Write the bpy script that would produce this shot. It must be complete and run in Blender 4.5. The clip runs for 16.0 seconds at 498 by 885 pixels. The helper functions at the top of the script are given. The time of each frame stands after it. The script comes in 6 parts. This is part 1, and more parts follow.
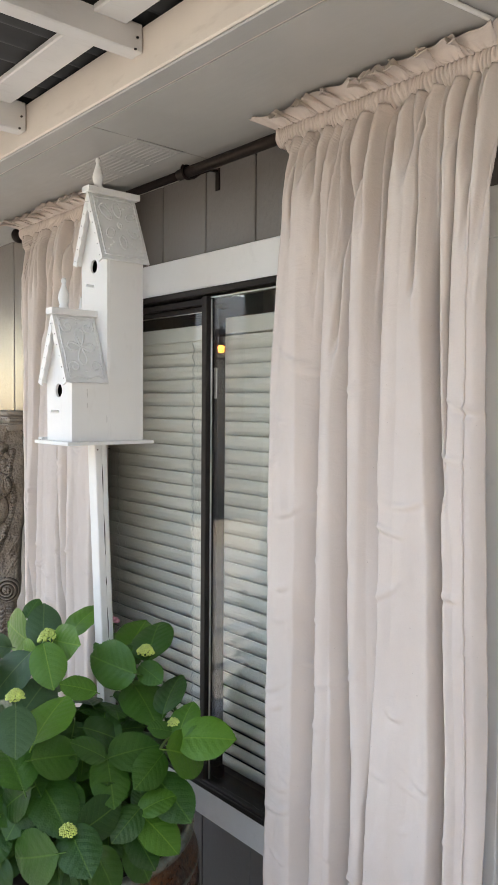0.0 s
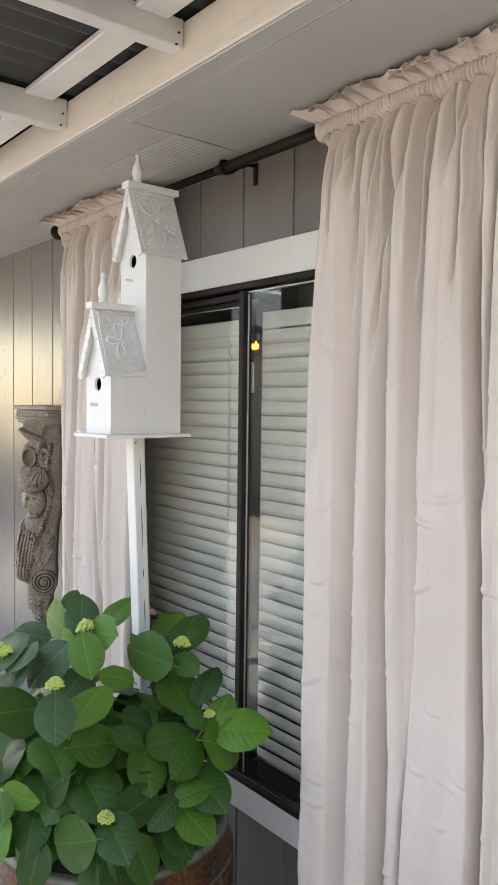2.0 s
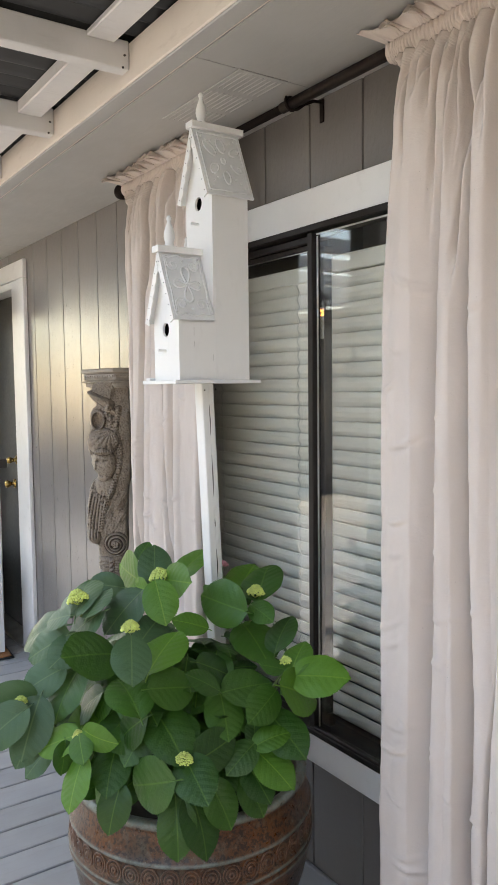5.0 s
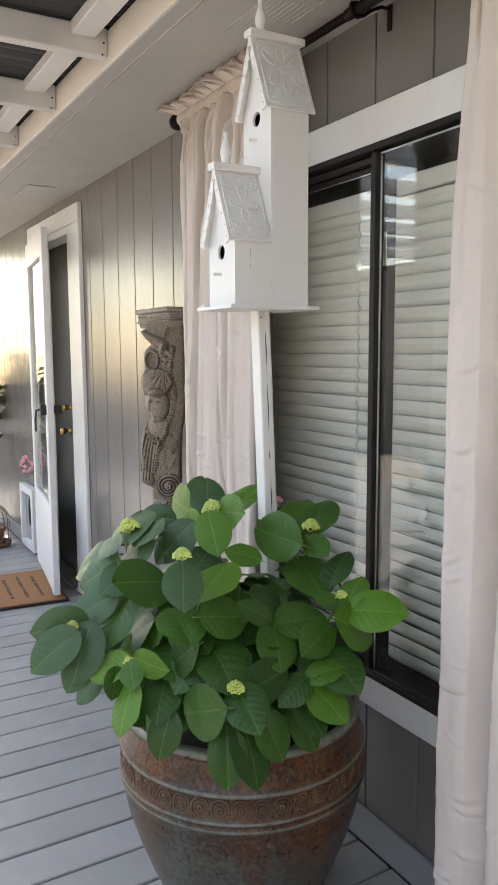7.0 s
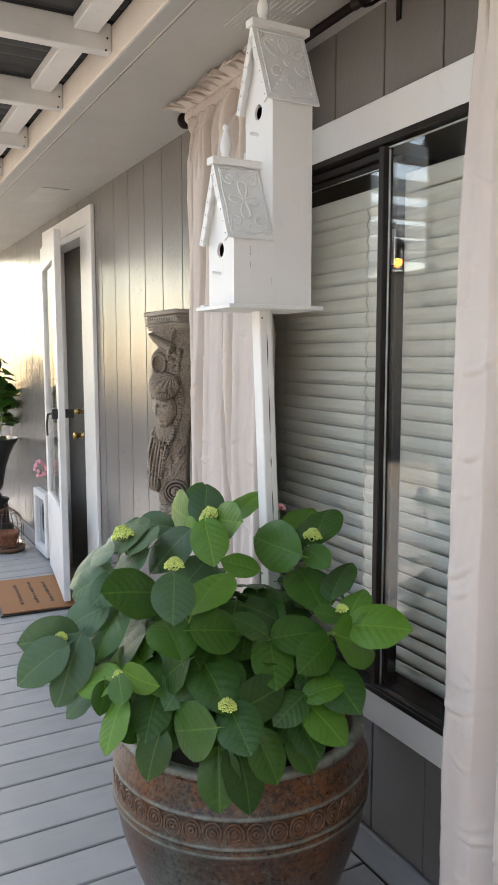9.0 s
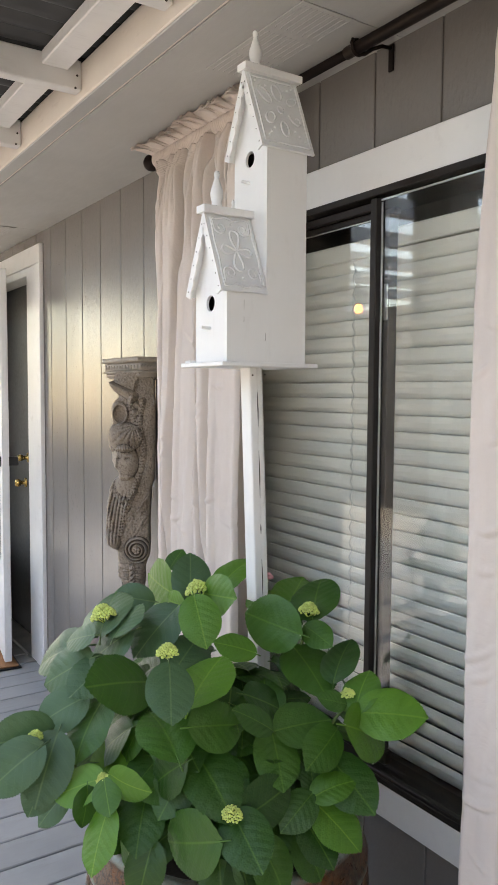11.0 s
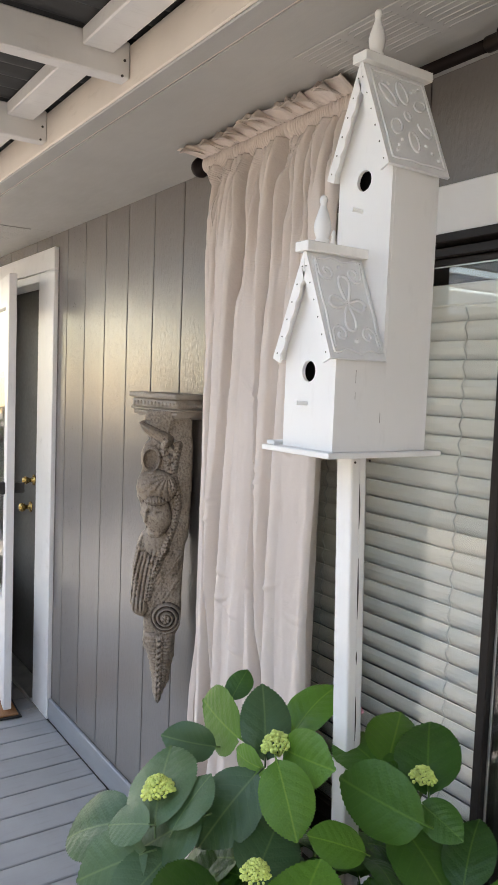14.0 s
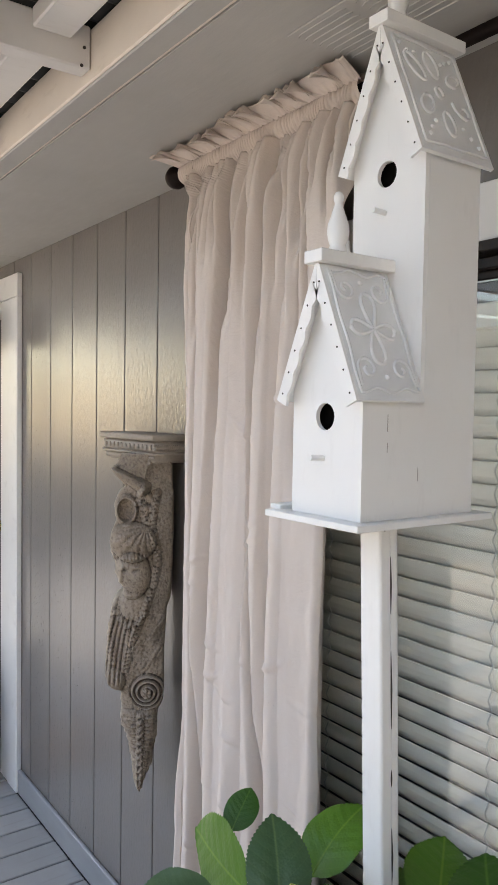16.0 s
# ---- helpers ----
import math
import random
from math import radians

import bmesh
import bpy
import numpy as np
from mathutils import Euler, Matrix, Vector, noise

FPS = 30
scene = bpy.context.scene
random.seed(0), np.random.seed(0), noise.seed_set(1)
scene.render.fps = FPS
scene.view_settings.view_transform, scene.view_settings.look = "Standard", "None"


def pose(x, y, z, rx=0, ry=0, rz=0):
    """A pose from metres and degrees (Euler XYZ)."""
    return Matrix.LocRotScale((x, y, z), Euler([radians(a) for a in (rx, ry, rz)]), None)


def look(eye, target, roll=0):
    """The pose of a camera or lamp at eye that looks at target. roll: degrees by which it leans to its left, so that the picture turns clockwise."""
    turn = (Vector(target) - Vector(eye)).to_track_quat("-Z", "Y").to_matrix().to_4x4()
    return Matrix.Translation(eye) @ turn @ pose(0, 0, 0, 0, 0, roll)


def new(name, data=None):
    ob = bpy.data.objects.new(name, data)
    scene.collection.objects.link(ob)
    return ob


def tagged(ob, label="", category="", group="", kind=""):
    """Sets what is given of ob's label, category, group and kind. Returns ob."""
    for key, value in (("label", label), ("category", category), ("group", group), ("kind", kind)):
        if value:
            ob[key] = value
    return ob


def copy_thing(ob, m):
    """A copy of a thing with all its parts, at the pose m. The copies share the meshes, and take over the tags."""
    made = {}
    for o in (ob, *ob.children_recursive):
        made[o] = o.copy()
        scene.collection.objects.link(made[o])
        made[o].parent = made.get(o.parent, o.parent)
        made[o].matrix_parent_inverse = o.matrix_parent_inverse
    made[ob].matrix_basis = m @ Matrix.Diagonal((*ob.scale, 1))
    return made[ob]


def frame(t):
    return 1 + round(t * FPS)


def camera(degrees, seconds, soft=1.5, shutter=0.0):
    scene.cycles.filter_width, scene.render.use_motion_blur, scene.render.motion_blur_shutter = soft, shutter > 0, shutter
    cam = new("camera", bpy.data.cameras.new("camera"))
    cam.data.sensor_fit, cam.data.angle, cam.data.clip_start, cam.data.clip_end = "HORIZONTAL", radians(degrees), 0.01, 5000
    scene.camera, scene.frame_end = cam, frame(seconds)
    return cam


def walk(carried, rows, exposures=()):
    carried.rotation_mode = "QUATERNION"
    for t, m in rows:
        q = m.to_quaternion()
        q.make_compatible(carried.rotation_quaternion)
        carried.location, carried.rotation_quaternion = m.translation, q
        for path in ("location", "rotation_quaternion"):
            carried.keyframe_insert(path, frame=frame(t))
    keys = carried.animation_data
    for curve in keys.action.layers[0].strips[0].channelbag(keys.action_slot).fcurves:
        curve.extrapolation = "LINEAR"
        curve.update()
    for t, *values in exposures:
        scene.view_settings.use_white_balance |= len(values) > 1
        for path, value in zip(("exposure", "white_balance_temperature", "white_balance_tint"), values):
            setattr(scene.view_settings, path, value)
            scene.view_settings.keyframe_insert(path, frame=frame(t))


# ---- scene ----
cam = camera(36.5, 16.0)
PATH = [
    (0, (0.12, 0.217, 1.552), (1.439, 1.717, 1.451), 0.5),
    (0.5, (0.123, 0.209, 1.553), (1.437, 1.713, 1.45), 0.5),
    (1, (0.126, 0.206, 1.553), (1.429, 1.719, 1.449), 0.5),
    (1.5, (0.114, 0.213, 1.548), (1.399, 1.743, 1.445), 0.6),
    (2, (0.107, 0.221, 1.541), (1.362, 1.775, 1.435), 0.7),
    (2.5, (0.104, 0.227, 1.527), (1.323, 1.81, 1.42), 0.6),
    (3, (0.104, 0.238, 1.513), (1.292, 1.843, 1.406), 0.3),
    (3.5, (0.11, 0.246, 1.502), (1.273, 1.869, 1.39), -0.0),
    (3.7, (0.109, 0.251, 1.503), (1.271, 1.874, 1.384), -0.2),
    (5.8, (0.118, 0.287, 1.376), (1.199, 1.96, 1.201), -0.6),
    (6, (0.115, 0.298, 1.363), (1.186, 1.976, 1.175), -0.5),
    (6.5, (0.11, 0.315, 1.358), (1.144, 2.012, 1.138), -0.4),
    (7, (0.14, 0.315, 1.358), (1.134, 2.034, 1.116), -0.3),
    (7.5, (0.165, 0.329, 1.347), (1.125, 2.065, 1.097), 0.0),
    (8, (0.185, 0.337, 1.344), (1.12, 2.087, 1.096), 0.1),
    (8.5, (0.208, 0.338, 1.34), (1.134, 2.095, 1.101), 0.1),
    (9, (0.221, 0.349, 1.348), (1.162, 2.099, 1.122), -0.1),
    (9.2, (0.245, 0.359, 1.356), (1.175, 2.116, 1.135), -0.3),
    (11.3, (0.169, 0.551, 1.41), (1.285, 2.206, 1.29), 0.4),
    (11.5, (0.171, 0.565, 1.419), (1.278, 2.227, 1.308), 0.7),
    (12, (0.206, 0.617, 1.442), (1.273, 2.305, 1.342), 1.2),
    (12.5, (0.265, 0.667, 1.467), (1.292, 2.38, 1.364), 1.7),
    (13, (0.284, 0.733, 1.491), (1.292, 2.456, 1.364), 2.0),
    (13.5, (0.274, 0.842, 1.536), (1.325, 2.537, 1.385), 2.0),
    (14, (0.242, 0.951, 1.558), (1.357, 2.605, 1.403), 2.2),
    (14.5, (0.245, 1.018, 1.566), (1.4, 2.644, 1.42), 2.5),
    (15, (0.303, 1.086, 1.56), (1.475, 2.702, 1.435), 2.4),
    (15.5, (0.344, 1.126, 1.571), (1.517, 2.743, 1.465), 1.8),
    (16, (0.37, 1.192, 1.588), (1.534, 2.816, 1.501), 0.9),
]
walk(cam, [(t, look(eye, target, roll)) for t, eye, target, roll in PATH], [(0.0, 2.52, 7950, 9.5), (3.5, 2.50, 8000, 10), (7.0, 2.42, 8150, 10.5), (12.5, 2.48, 8100, 11.5), (16.0, 2.31, 8000, 12)])

# ---------------------------------------------------------------- world and light
world = bpy.data.worlds.new("world")
scene.world = world
world.use_nodes = True
wn = world.node_tree.nodes
sky = wn.new("ShaderNodeTexSky")
sky.sky_type = "NISHITA"
sky.sun_disc = False
sky.sun_elevation = radians(46)
sky.sun_rotation = radians(3)
sky.air_density = 1.0
sky.dust_density = 1.0
wn["Background"].inputs["Strength"].default_value = 0.15
world.node_tree.links.new(sky.outputs[0], wn["Background"].inputs["Color"])
sun = new("sun", bpy.data.lights.new("sun", "SUN"))
sun.data.energy = 2.6
sun.data.angle = radians(1)
sun.data.color = (1.0, 0.95, 0.88)
sun.matrix_world = look((0.36, 6.94, 7.19), (0, 0, 0))

# ---------------------------------------------------------------- node helpers


def node_mat(name):
    m = bpy.data.materials.new(name)
    m.use_nodes = True
    nt = m.node_tree
    return m, nt, nt.nodes["Principled BSDF"]


def add(nt, kind, **vals):
    n = nt.nodes.new(kind)
    for k, v in vals.items():
        n.inputs[k].default_value = v
    return n


def coords(nt, scale=(1, 1, 1), space="Object"):
    tc = nt.nodes.new("ShaderNodeTexCoord")
    mp = nt.nodes.new("ShaderNodeMapping")
    mp.inputs["Scale"].default_value = scale
    nt.links.new(tc.outputs[space], mp.inputs["Vector"])
    return mp.outputs[0]


def noise_tex(nt, vec, scale, detail=4.0, rough=0.55, dist=0.0):
    n = add(nt, "ShaderNodeTexNoise", Scale=scale, Detail=detail, Roughness=rough, Distortion=dist)
    nt.links.new(vec, n.inputs["Vector"])
    return n.outputs["Fac"]


def ramp(nt, fac, stops):
    r = nt.nodes.new("ShaderNodeValToRGB")
    el = r.color_ramp.elements
    while len(el) < len(stops):
        el.new(0.5)
    for e, (p, c) in zip(el, stops):
        e.position = p
        e.color = (*c, 1) if len(c) == 3 else c
    nt.links.new(fac, r.inputs["Fac"])
    return r.outputs["Color"]


def mixc(nt, fac, a, b, mode="MIX"):
    m = nt.nodes.new("ShaderNodeMix")
    m.data_type = "RGBA"
    m.blend_type = mode
    for sock, v in ((m.inputs[0], fac), (m.inputs[6], a), (m.inputs[7], b)):
        if hasattr(v, "links"):
            nt.links.new(v, sock)
        else:
            sock.default_value = v if isinstance(v, float) else (*v, 1)
    return m.outputs[2]


def maths(nt, op, a, b=0.0):
    m = nt.nodes.new("ShaderNodeMath")
    m.operation = op
    for sock, v in ((m.inputs[0], a), (m.inputs[1], b)):
        if hasattr(v, "links"):
            nt.links.new(v, sock)
        else:
            sock.default_value = v
    return m.outputs[0]


def bump(nt, bsdf, height, strength=0.3, dist=0.002, base=None):
    b = nt.nodes.new("ShaderNodeBump")
    b.inputs["Strength"].default_value = strength
    b.inputs["Distance"].default_value = dist
    nt.links.new(height, b.inputs["Height"])
    if base is not None:
        nt.links.new(base, b.inputs["Normal"])
    nt.links.new(b.outputs[0], bsdf.inputs["Normal"])
    return b.outputs[0]


def painted(name, col, rough=0.45, grain=(1, 1, 1), gscale=40.0, bstr=0.25, bdist=0.001, vary=0.12, dirt=(0.25, 0.22, 0.19), dirt_amt=0.15, per_object=0.0, world_space=False):
    """Brush-painted surface with faint grain, blotches and grime specks."""
    m, nt, b = node_mat(name)
    v = coords(nt, grain)
    big = noise_tex(nt, coords(nt, (1, 1, 1)), 3.5, 5)
    fine = noise_tex(nt, v, gscale, 6, 0.6)
    dark = tuple(c * (1 - vary) for c in col)
    light = tuple(min(1, c * (1 + vary * 0.5)) for c in col)
    c = ramp(nt, big, [(0.3, dark), (0.7, light)])
    c = mixc(nt, maths(nt, "MULTIPLY", ramp(nt, fine, [(0.58, (0, 0, 0)), (0.75, (1, 1, 1))]), dirt_amt), c, dirt)
    if per_object:
        oi = nt.nodes.new("ShaderNodeObjectInfo")
        hs = nt.nodes.new("ShaderNodeHueSaturation")
        nt.links.new(maths(nt, "ADD", maths(nt, "MULTIPLY", oi.outputs["Random"], per_object), 1 - per_object / 2), hs.inputs["Value"])
        nt.links.new(c, hs.inputs["Color"])
        c = hs.outputs[0]
    nt.links.new(c, b.inputs["Base Color"])
    nt.links.new(maths(nt, "ADD", maths(nt, "MULTIPLY", fine, 0.25), rough - 0.12), b.inputs["Roughness"])
    bump(nt, b, fine, bstr, bdist)
    return m


def plain(name, col, rough=0.5, metal=0.0, gscale=60.0, bstr=0.1, vary=0.15, spec=0.5):
    m, nt, b = node_mat(name)
    f = noise_tex(nt, coords(nt), gscale, 4)
    g = noise_tex(nt, coords(nt), gscale * 0.12, 3)
    c = ramp(nt, g, [(0.3, tuple(x * (1 - vary) for x in col)), (0.7, tuple(min(1, x * (1 + vary)) for x in col))])
    nt.links.new(c, b.inputs["Base Color"])
    nt.links.new(maths(nt, "ADD", maths(nt, "MULTIPLY", f, 0.2), rough - 0.1), b.inputs["Roughness"])
    b.inputs["Metallic"].default_value = metal
    b.inputs["Specular IOR Level"].default_value = spec
    bump(nt, b, f, bstr, 0.0008)
    return m


# ---------------------------------------------------------------- materials
def make_siding():
    m, nt, b = node_mat("grey_siding_paint")
    oi = nt.nodes.new("ShaderNodeObjectInfo")
    tc = nt.nodes.new("ShaderNodeTexCoord")
    off = nt.nodes.new("ShaderNodeVectorMath")
    off.operation = "MULTIPLY_ADD"
    comb = nt.nodes.new("ShaderNodeCombineXYZ")
    for i in range(3):
        nt.links.new(oi.outputs["Random"], comb.inputs[i])
    off.inputs[1].default_value = (13.0, 7.0, 5.0)
    nt.links.new(comb.outputs[0], off.inputs[0])
    nt.links.new(tc.outputs["Object"], off.inputs[2])

    def scaled(s):
        mp = nt.nodes.new("ShaderNodeMapping")
        mp.inputs["Scale"].default_value = s
        nt.links.new(off.outputs[0], mp.inputs["Vector"])
        return mp.outputs[0]

    strands = noise_tex(nt, scaled((30, 30, 1.4)), 5.0, 5, 0.6, 0.15)
    lumps = noise_tex(nt, scaled((1, 1, 0.4)), 125.0, 3, 0.5, 0.3)
    patch = noise_tex(nt, scaled((1, 1, 0.4)), 4.0, 3)
    c = ramp(nt, patch, [(0.3, (0.172, 0.155, 0.142)), (0.7, (0.184, 0.167, 0.153))])
    c = mixc(nt, maths(nt, "MULTIPLY", ramp(nt, strands, [(0.25, (1, 1, 1)), (0.42, (0, 0, 0))]), 0.01), c, (0.115, 0.106, 0.098))
    nt.links.new(c, b.inputs["Base Color"])
    nt.links.new(maths(nt, "ADD", maths(nt, "MULTIPLY", patch, 0.06), 0.21), b.inputs["Roughness"])
    b.inputs["Specular IOR Level"].default_value = 0.8
    n1 = bump(nt, b, strands, 0.2, 0.002)
    bump(nt, b, lumps, 0.34, 0.004, n1)
    return m


SIDING = make_siding()
WHITE = painted("white_trim_paint", (0.78, 0.765, 0.74), 0.42, (3, 0.6, 0.6), 30, 0.2, 0.001, 0.08)
BEAM = painted("cream_beam_paint", (0.77, 0.69, 0.61), 0.5, (1, 0.25, 1), 45, 0.35, 0.0015, 0.1, (0.35, 0.27, 0.2), 0.2)
RAFTER = painted("white_rafter_paint", (0.72, 0.70, 0.68), 0.5, (0.25, 1, 1), 45, 0.35, 0.0015, 0.12, (0.35, 0.3, 0.26), 0.2)
SOFFIT = painted("grey_soffit_paint", (0.43, 0.42, 0.40), 0.38, (1.6, 0.35, 1), 32, 0.4, 0.002, 0.08, (0.5, 0.5, 0.48), 0.15)
DECK = painted("grey_deck_paint", (0.32, 0.317, 0.31), 0.48, (0.18, 1.6, 1), 36, 0.35, 0.0015, 0.14, (0.22, 0.2, 0.18), 0.3, 0.12)
BASEB = painted("grey_baseboard_paint", (0.27, 0.275, 0.28), 0.45, (1, 0.2, 1), 36, 0.3, 0.001, 0.1)
ROOF = plain("dark_corrugated_sheet", (0.018, 0.0185, 0.02), 0.55, 0.0, 30, 0.1, 0.3)
BRONZE = plain("bronze_aluminium", (0.022, 0.018, 0.016), 0.42, 0.0, 80, 0.08, 0.15, 0.2)
SILVER = plain("bare_aluminium", (0.62, 0.62, 0.60), 0.35, 0.9, 80, 0.08)
ROD = plain("oil_rubbed_rod", (0.014, 0.009, 0.008), 0.5, 0.0, 90, 0.1, 0.15, 0.1)
SLAT = plain("blind_slat_vinyl", (0.87, 0.848, 0.785), 0.45, 0.0, 90, 0.05, 0.03)
CORD = plain("blind_cord", (0.6, 0.6, 0.57), 0.8)
DARK = plain("unlit_black", (0.05, 0.05, 0.05), 0.8)
BHWHITE = painted("birdhouse_white_paint", (0.80, 0.79, 0.765), 0.5, (1, 1, 0.3), 60, 0.2, 0.0006, 0.05, (0.45, 0.42, 0.38), 0.12)
BHROOF = plain("birdhouse_roof_metal", (0.74, 0.745, 0.735), 0.42, 0.0, 120, 0.15, 0.06)
HAIRLINE = plain("hairline_crack", (0.30, 0.27, 0.24), 0.9)
CRACK = plain("bare_wood_crack", (0.05, 0.04, 0.035), 0.9)
HOLE_SHADE = plain("hole_shade_black", (0.008, 0.007, 0.006), 0.95, spec=0.1)
BLACK = plain("black_plastic", (0.02, 0.02, 0.02), 0.4)
BRASS = plain("brass", (0.55, 0.36, 0.12), 0.25, 1.0)
SOIL = plain("potting_soil", (0.025, 0.02, 0.016), 0.95, 0.0, 120, 0.9)
GROUND = plain("bounce_ground", (0.30, 0.275, 0.245), 0.9, 0.0, 25, 0.6, 0.3)
FENCE = plain("sky_screen_boards", (0.22, 0.195, 0.17), 0.8, 0.0, 12, 0.3, 0.2)
DOORGREY = plain("grey_door_paint", (0.06, 0.058, 0.05), 0.45, 0.0, 60, 0.08)
PINK = plain("pink_petals", (0.72, 0.33, 0.38), 0.6)
RUST = plain("rusty_wire", (0.16, 0.08, 0.05), 0.8)


def make_cloth():
    m, nt, b = node_mat("linen_curtain_cloth")
    weave_u = nt.nodes.new("ShaderNodeTexWave")
    weave_u.inputs["Scale"].default_value = 260
    weave_u.inputs["Distortion"].default_value = 2.5
    weave_u.inputs["Detail"].default_value = 2
    nt.links.new(coords(nt, (1, 1, 0.05)), weave_u.inputs["Vector"])
    thread = noise_tex(nt, coords(nt, (1, 1, 4)), 190, 4, 0.65)
    thread2 = noise_tex(nt, coords(nt, (4, 4, 0.8)), 190, 4, 0.65)
    big = noise_tex(nt, coords(nt), 2.5, 3)
    specks = noise_tex(nt, coords(nt), 170, 2)
    c = ramp(nt, big, [(0.3, (0.635, 0.547, 0.487)), (0.7, (0.71, 0.622, 0.562))])
    c = mixc(nt, maths(nt, "MULTIPLY", maths(nt, "MULTIPLY", thread, thread2), 0.4), c, (0.48, 0.40, 0.35))
    c = mixc(nt, maths(nt, "MULTIPLY", ramp(nt, specks, [(0.74, (0, 0, 0)), (0.8, (1, 1, 1))]), 0.5), c, (0.3, 0.24, 0.2))
    nt.links.new(c, b.inputs["Base Color"])
    b.inputs["Roughness"].default_value = 0.85
    b.inputs["Sheen Weight"].default_value = 0.15
    n1 = bump(nt, b, maths(nt, "ADD", thread, thread2), 0.08, 0.0008)
    wr = noise_tex(nt, coords(nt, (1, 1, 1.6)), 14, 5, 0.6, 1.6)
    bump(nt, b, wr, 0.22, 0.007, n1)
    tr = nt.nodes.new("ShaderNodeBsdfTranslucent")
    nt.links.new(c, tr.inputs["Color"])
    mx = nt.nodes.new("ShaderNodeMixShader")
    mx.inputs[0].default_value = 0.05
    out = nt.nodes["Material Output"]
    nt.links.new(b.outputs[0], mx.inputs[1])
    nt.links.new(tr.outputs[0], mx.inputs[2])
    nt.links.new(mx.outputs[0], out.inputs["Surface"])
    return m


CLOTH = make_cloth()


def make_glass(name, tint, gloss=1.0):
    m, nt, b = node_mat(name)
    nt.nodes.remove(b)
    tr = add(nt, "ShaderNodeBsdfTransparent", Color=(*tint, 1))
    gl = add(nt, "ShaderNodeBsdfGlossy", Roughness=0.004)
    lw = add(nt, "ShaderNodeLayerWeight", Blend=0.5)
    mx = nt.nodes.new("ShaderNodeMixShader")
    nt.links.new(maths(nt, "ADD", maths(nt, "MULTIPLY", maths(nt, "POWER", lw.outputs["Facing"], 4.0), 0.30 * gloss), 0.075), mx.inputs[0])
    nt.links.new(tr.outputs[0], mx.inputs[1])
    nt.links.new(gl.outputs[0], mx.inputs[2])
    nt.links.new(mx.outputs[0], nt.nodes["Material Output"].inputs["Surface"])
    return m


GLASS = make_glass("window_glass", (0.97, 0.975, 0.96))


def make_leaf(name, lo, hi, gloss=0.45):
    m, nt, b = node_mat(name)
    oi = nt.nodes.new("ShaderNodeObjectInfo")
    tc = nt.nodes.new("ShaderNodeTexCoord")
    sp = nt.nodes.new("ShaderNodeSeparateXYZ")
    nt.links.new(tc.outputs["Object"], sp.inputs[0])
    ay = maths(nt, "ABSOLUTE", sp.outputs["Y"])
    # side veins slant and bend forward from the midrib
    ph = maths(nt, "SUBTRACT", sp.outputs["X"], maths(nt, "ADD", maths(nt, "MULTIPLY", ay, 0.62), maths(nt, "MULTIPLY", maths(nt, "MULTIPLY", ay, ay), 0.35)))
    saw = maths(nt, "ABSOLUTE", maths(nt, "SUBTRACT", maths(nt, "FRACT", maths(nt, "MULTIPLY", ph, 7.0)), 0.5))
    vein = ramp(nt, saw, [(0.43, (0, 0, 0)), (0.5, (1, 1, 1))])
    mid = ramp(nt, ay, [(0.004, (1, 1, 1)), (0.020, (0, 0, 0))])
    cells = noise_tex(nt, coords(nt), 26, 6, 0.65)
    blotch = noise_tex(nt, coords(nt), 3.5, 3)
    net = add(nt, "ShaderNodeTexVoronoi", Scale=30.0)
    nt.links.new(coords(nt), net.inputs["Vector"])
    fac = maths(nt, "ADD", maths(nt, "MULTIPLY", oi.outputs["Random"], 0.6), maths(nt, "ADD", maths(nt, "MULTIPLY", cells, 0.2), maths(nt, "MULTIPLY", blotch, 0.2)))
    c = ramp(nt, fac, [(0.15, lo), (0.85, hi)])
    pale = (min(1, hi[0] * 1.9 + 0.05), min(1, hi[1] * 1.45 + 0.07), hi[2] * 1.4 + 0.02)
    veins = maths(nt, "MAXIMUM", maths(nt, "MULTIPLY", vein, 0.09), maths(nt, "MULTIPLY", mid, 0.4))
    c = mixc(nt, veins, c, pale)
    nt.links.new(c, b.inputs["Base Color"])
    nt.links.new(maths(nt, "ADD", maths(nt, "MULTIPLY", cells, 0.16), gloss - 0.08), b.inputs["Roughness"])
    b.inputs["Specular IOR Level"].default_value = 0.5
    hgt = maths(nt, "ADD", maths(nt, "MULTIPLY", saw, -0.8), maths(nt, "ADD", maths(nt, "MULTIPLY", cells, 0.3), maths(nt, "MULTIPLY", net.outputs["Distance"], 0.35)))
    bump(nt, b, hgt, 0.16, 0.010)
    tr = nt.nodes.new("ShaderNodeBsdfTranslucent")
    nt.links.new(mixc(nt, 0.5, c, hi), tr.inputs["Color"])
    mx = nt.nodes.new("ShaderNodeMixShader")
    mx.inputs[0].default_value = 0.2
    nt.links.new(b.outputs[0], mx.inputs[1])
    nt.links.new(tr.outputs[0], mx.inputs[2])
    nt.links.new(mx.outputs[0], nt.nodes["Material Output"].inputs["Surface"])
    return m


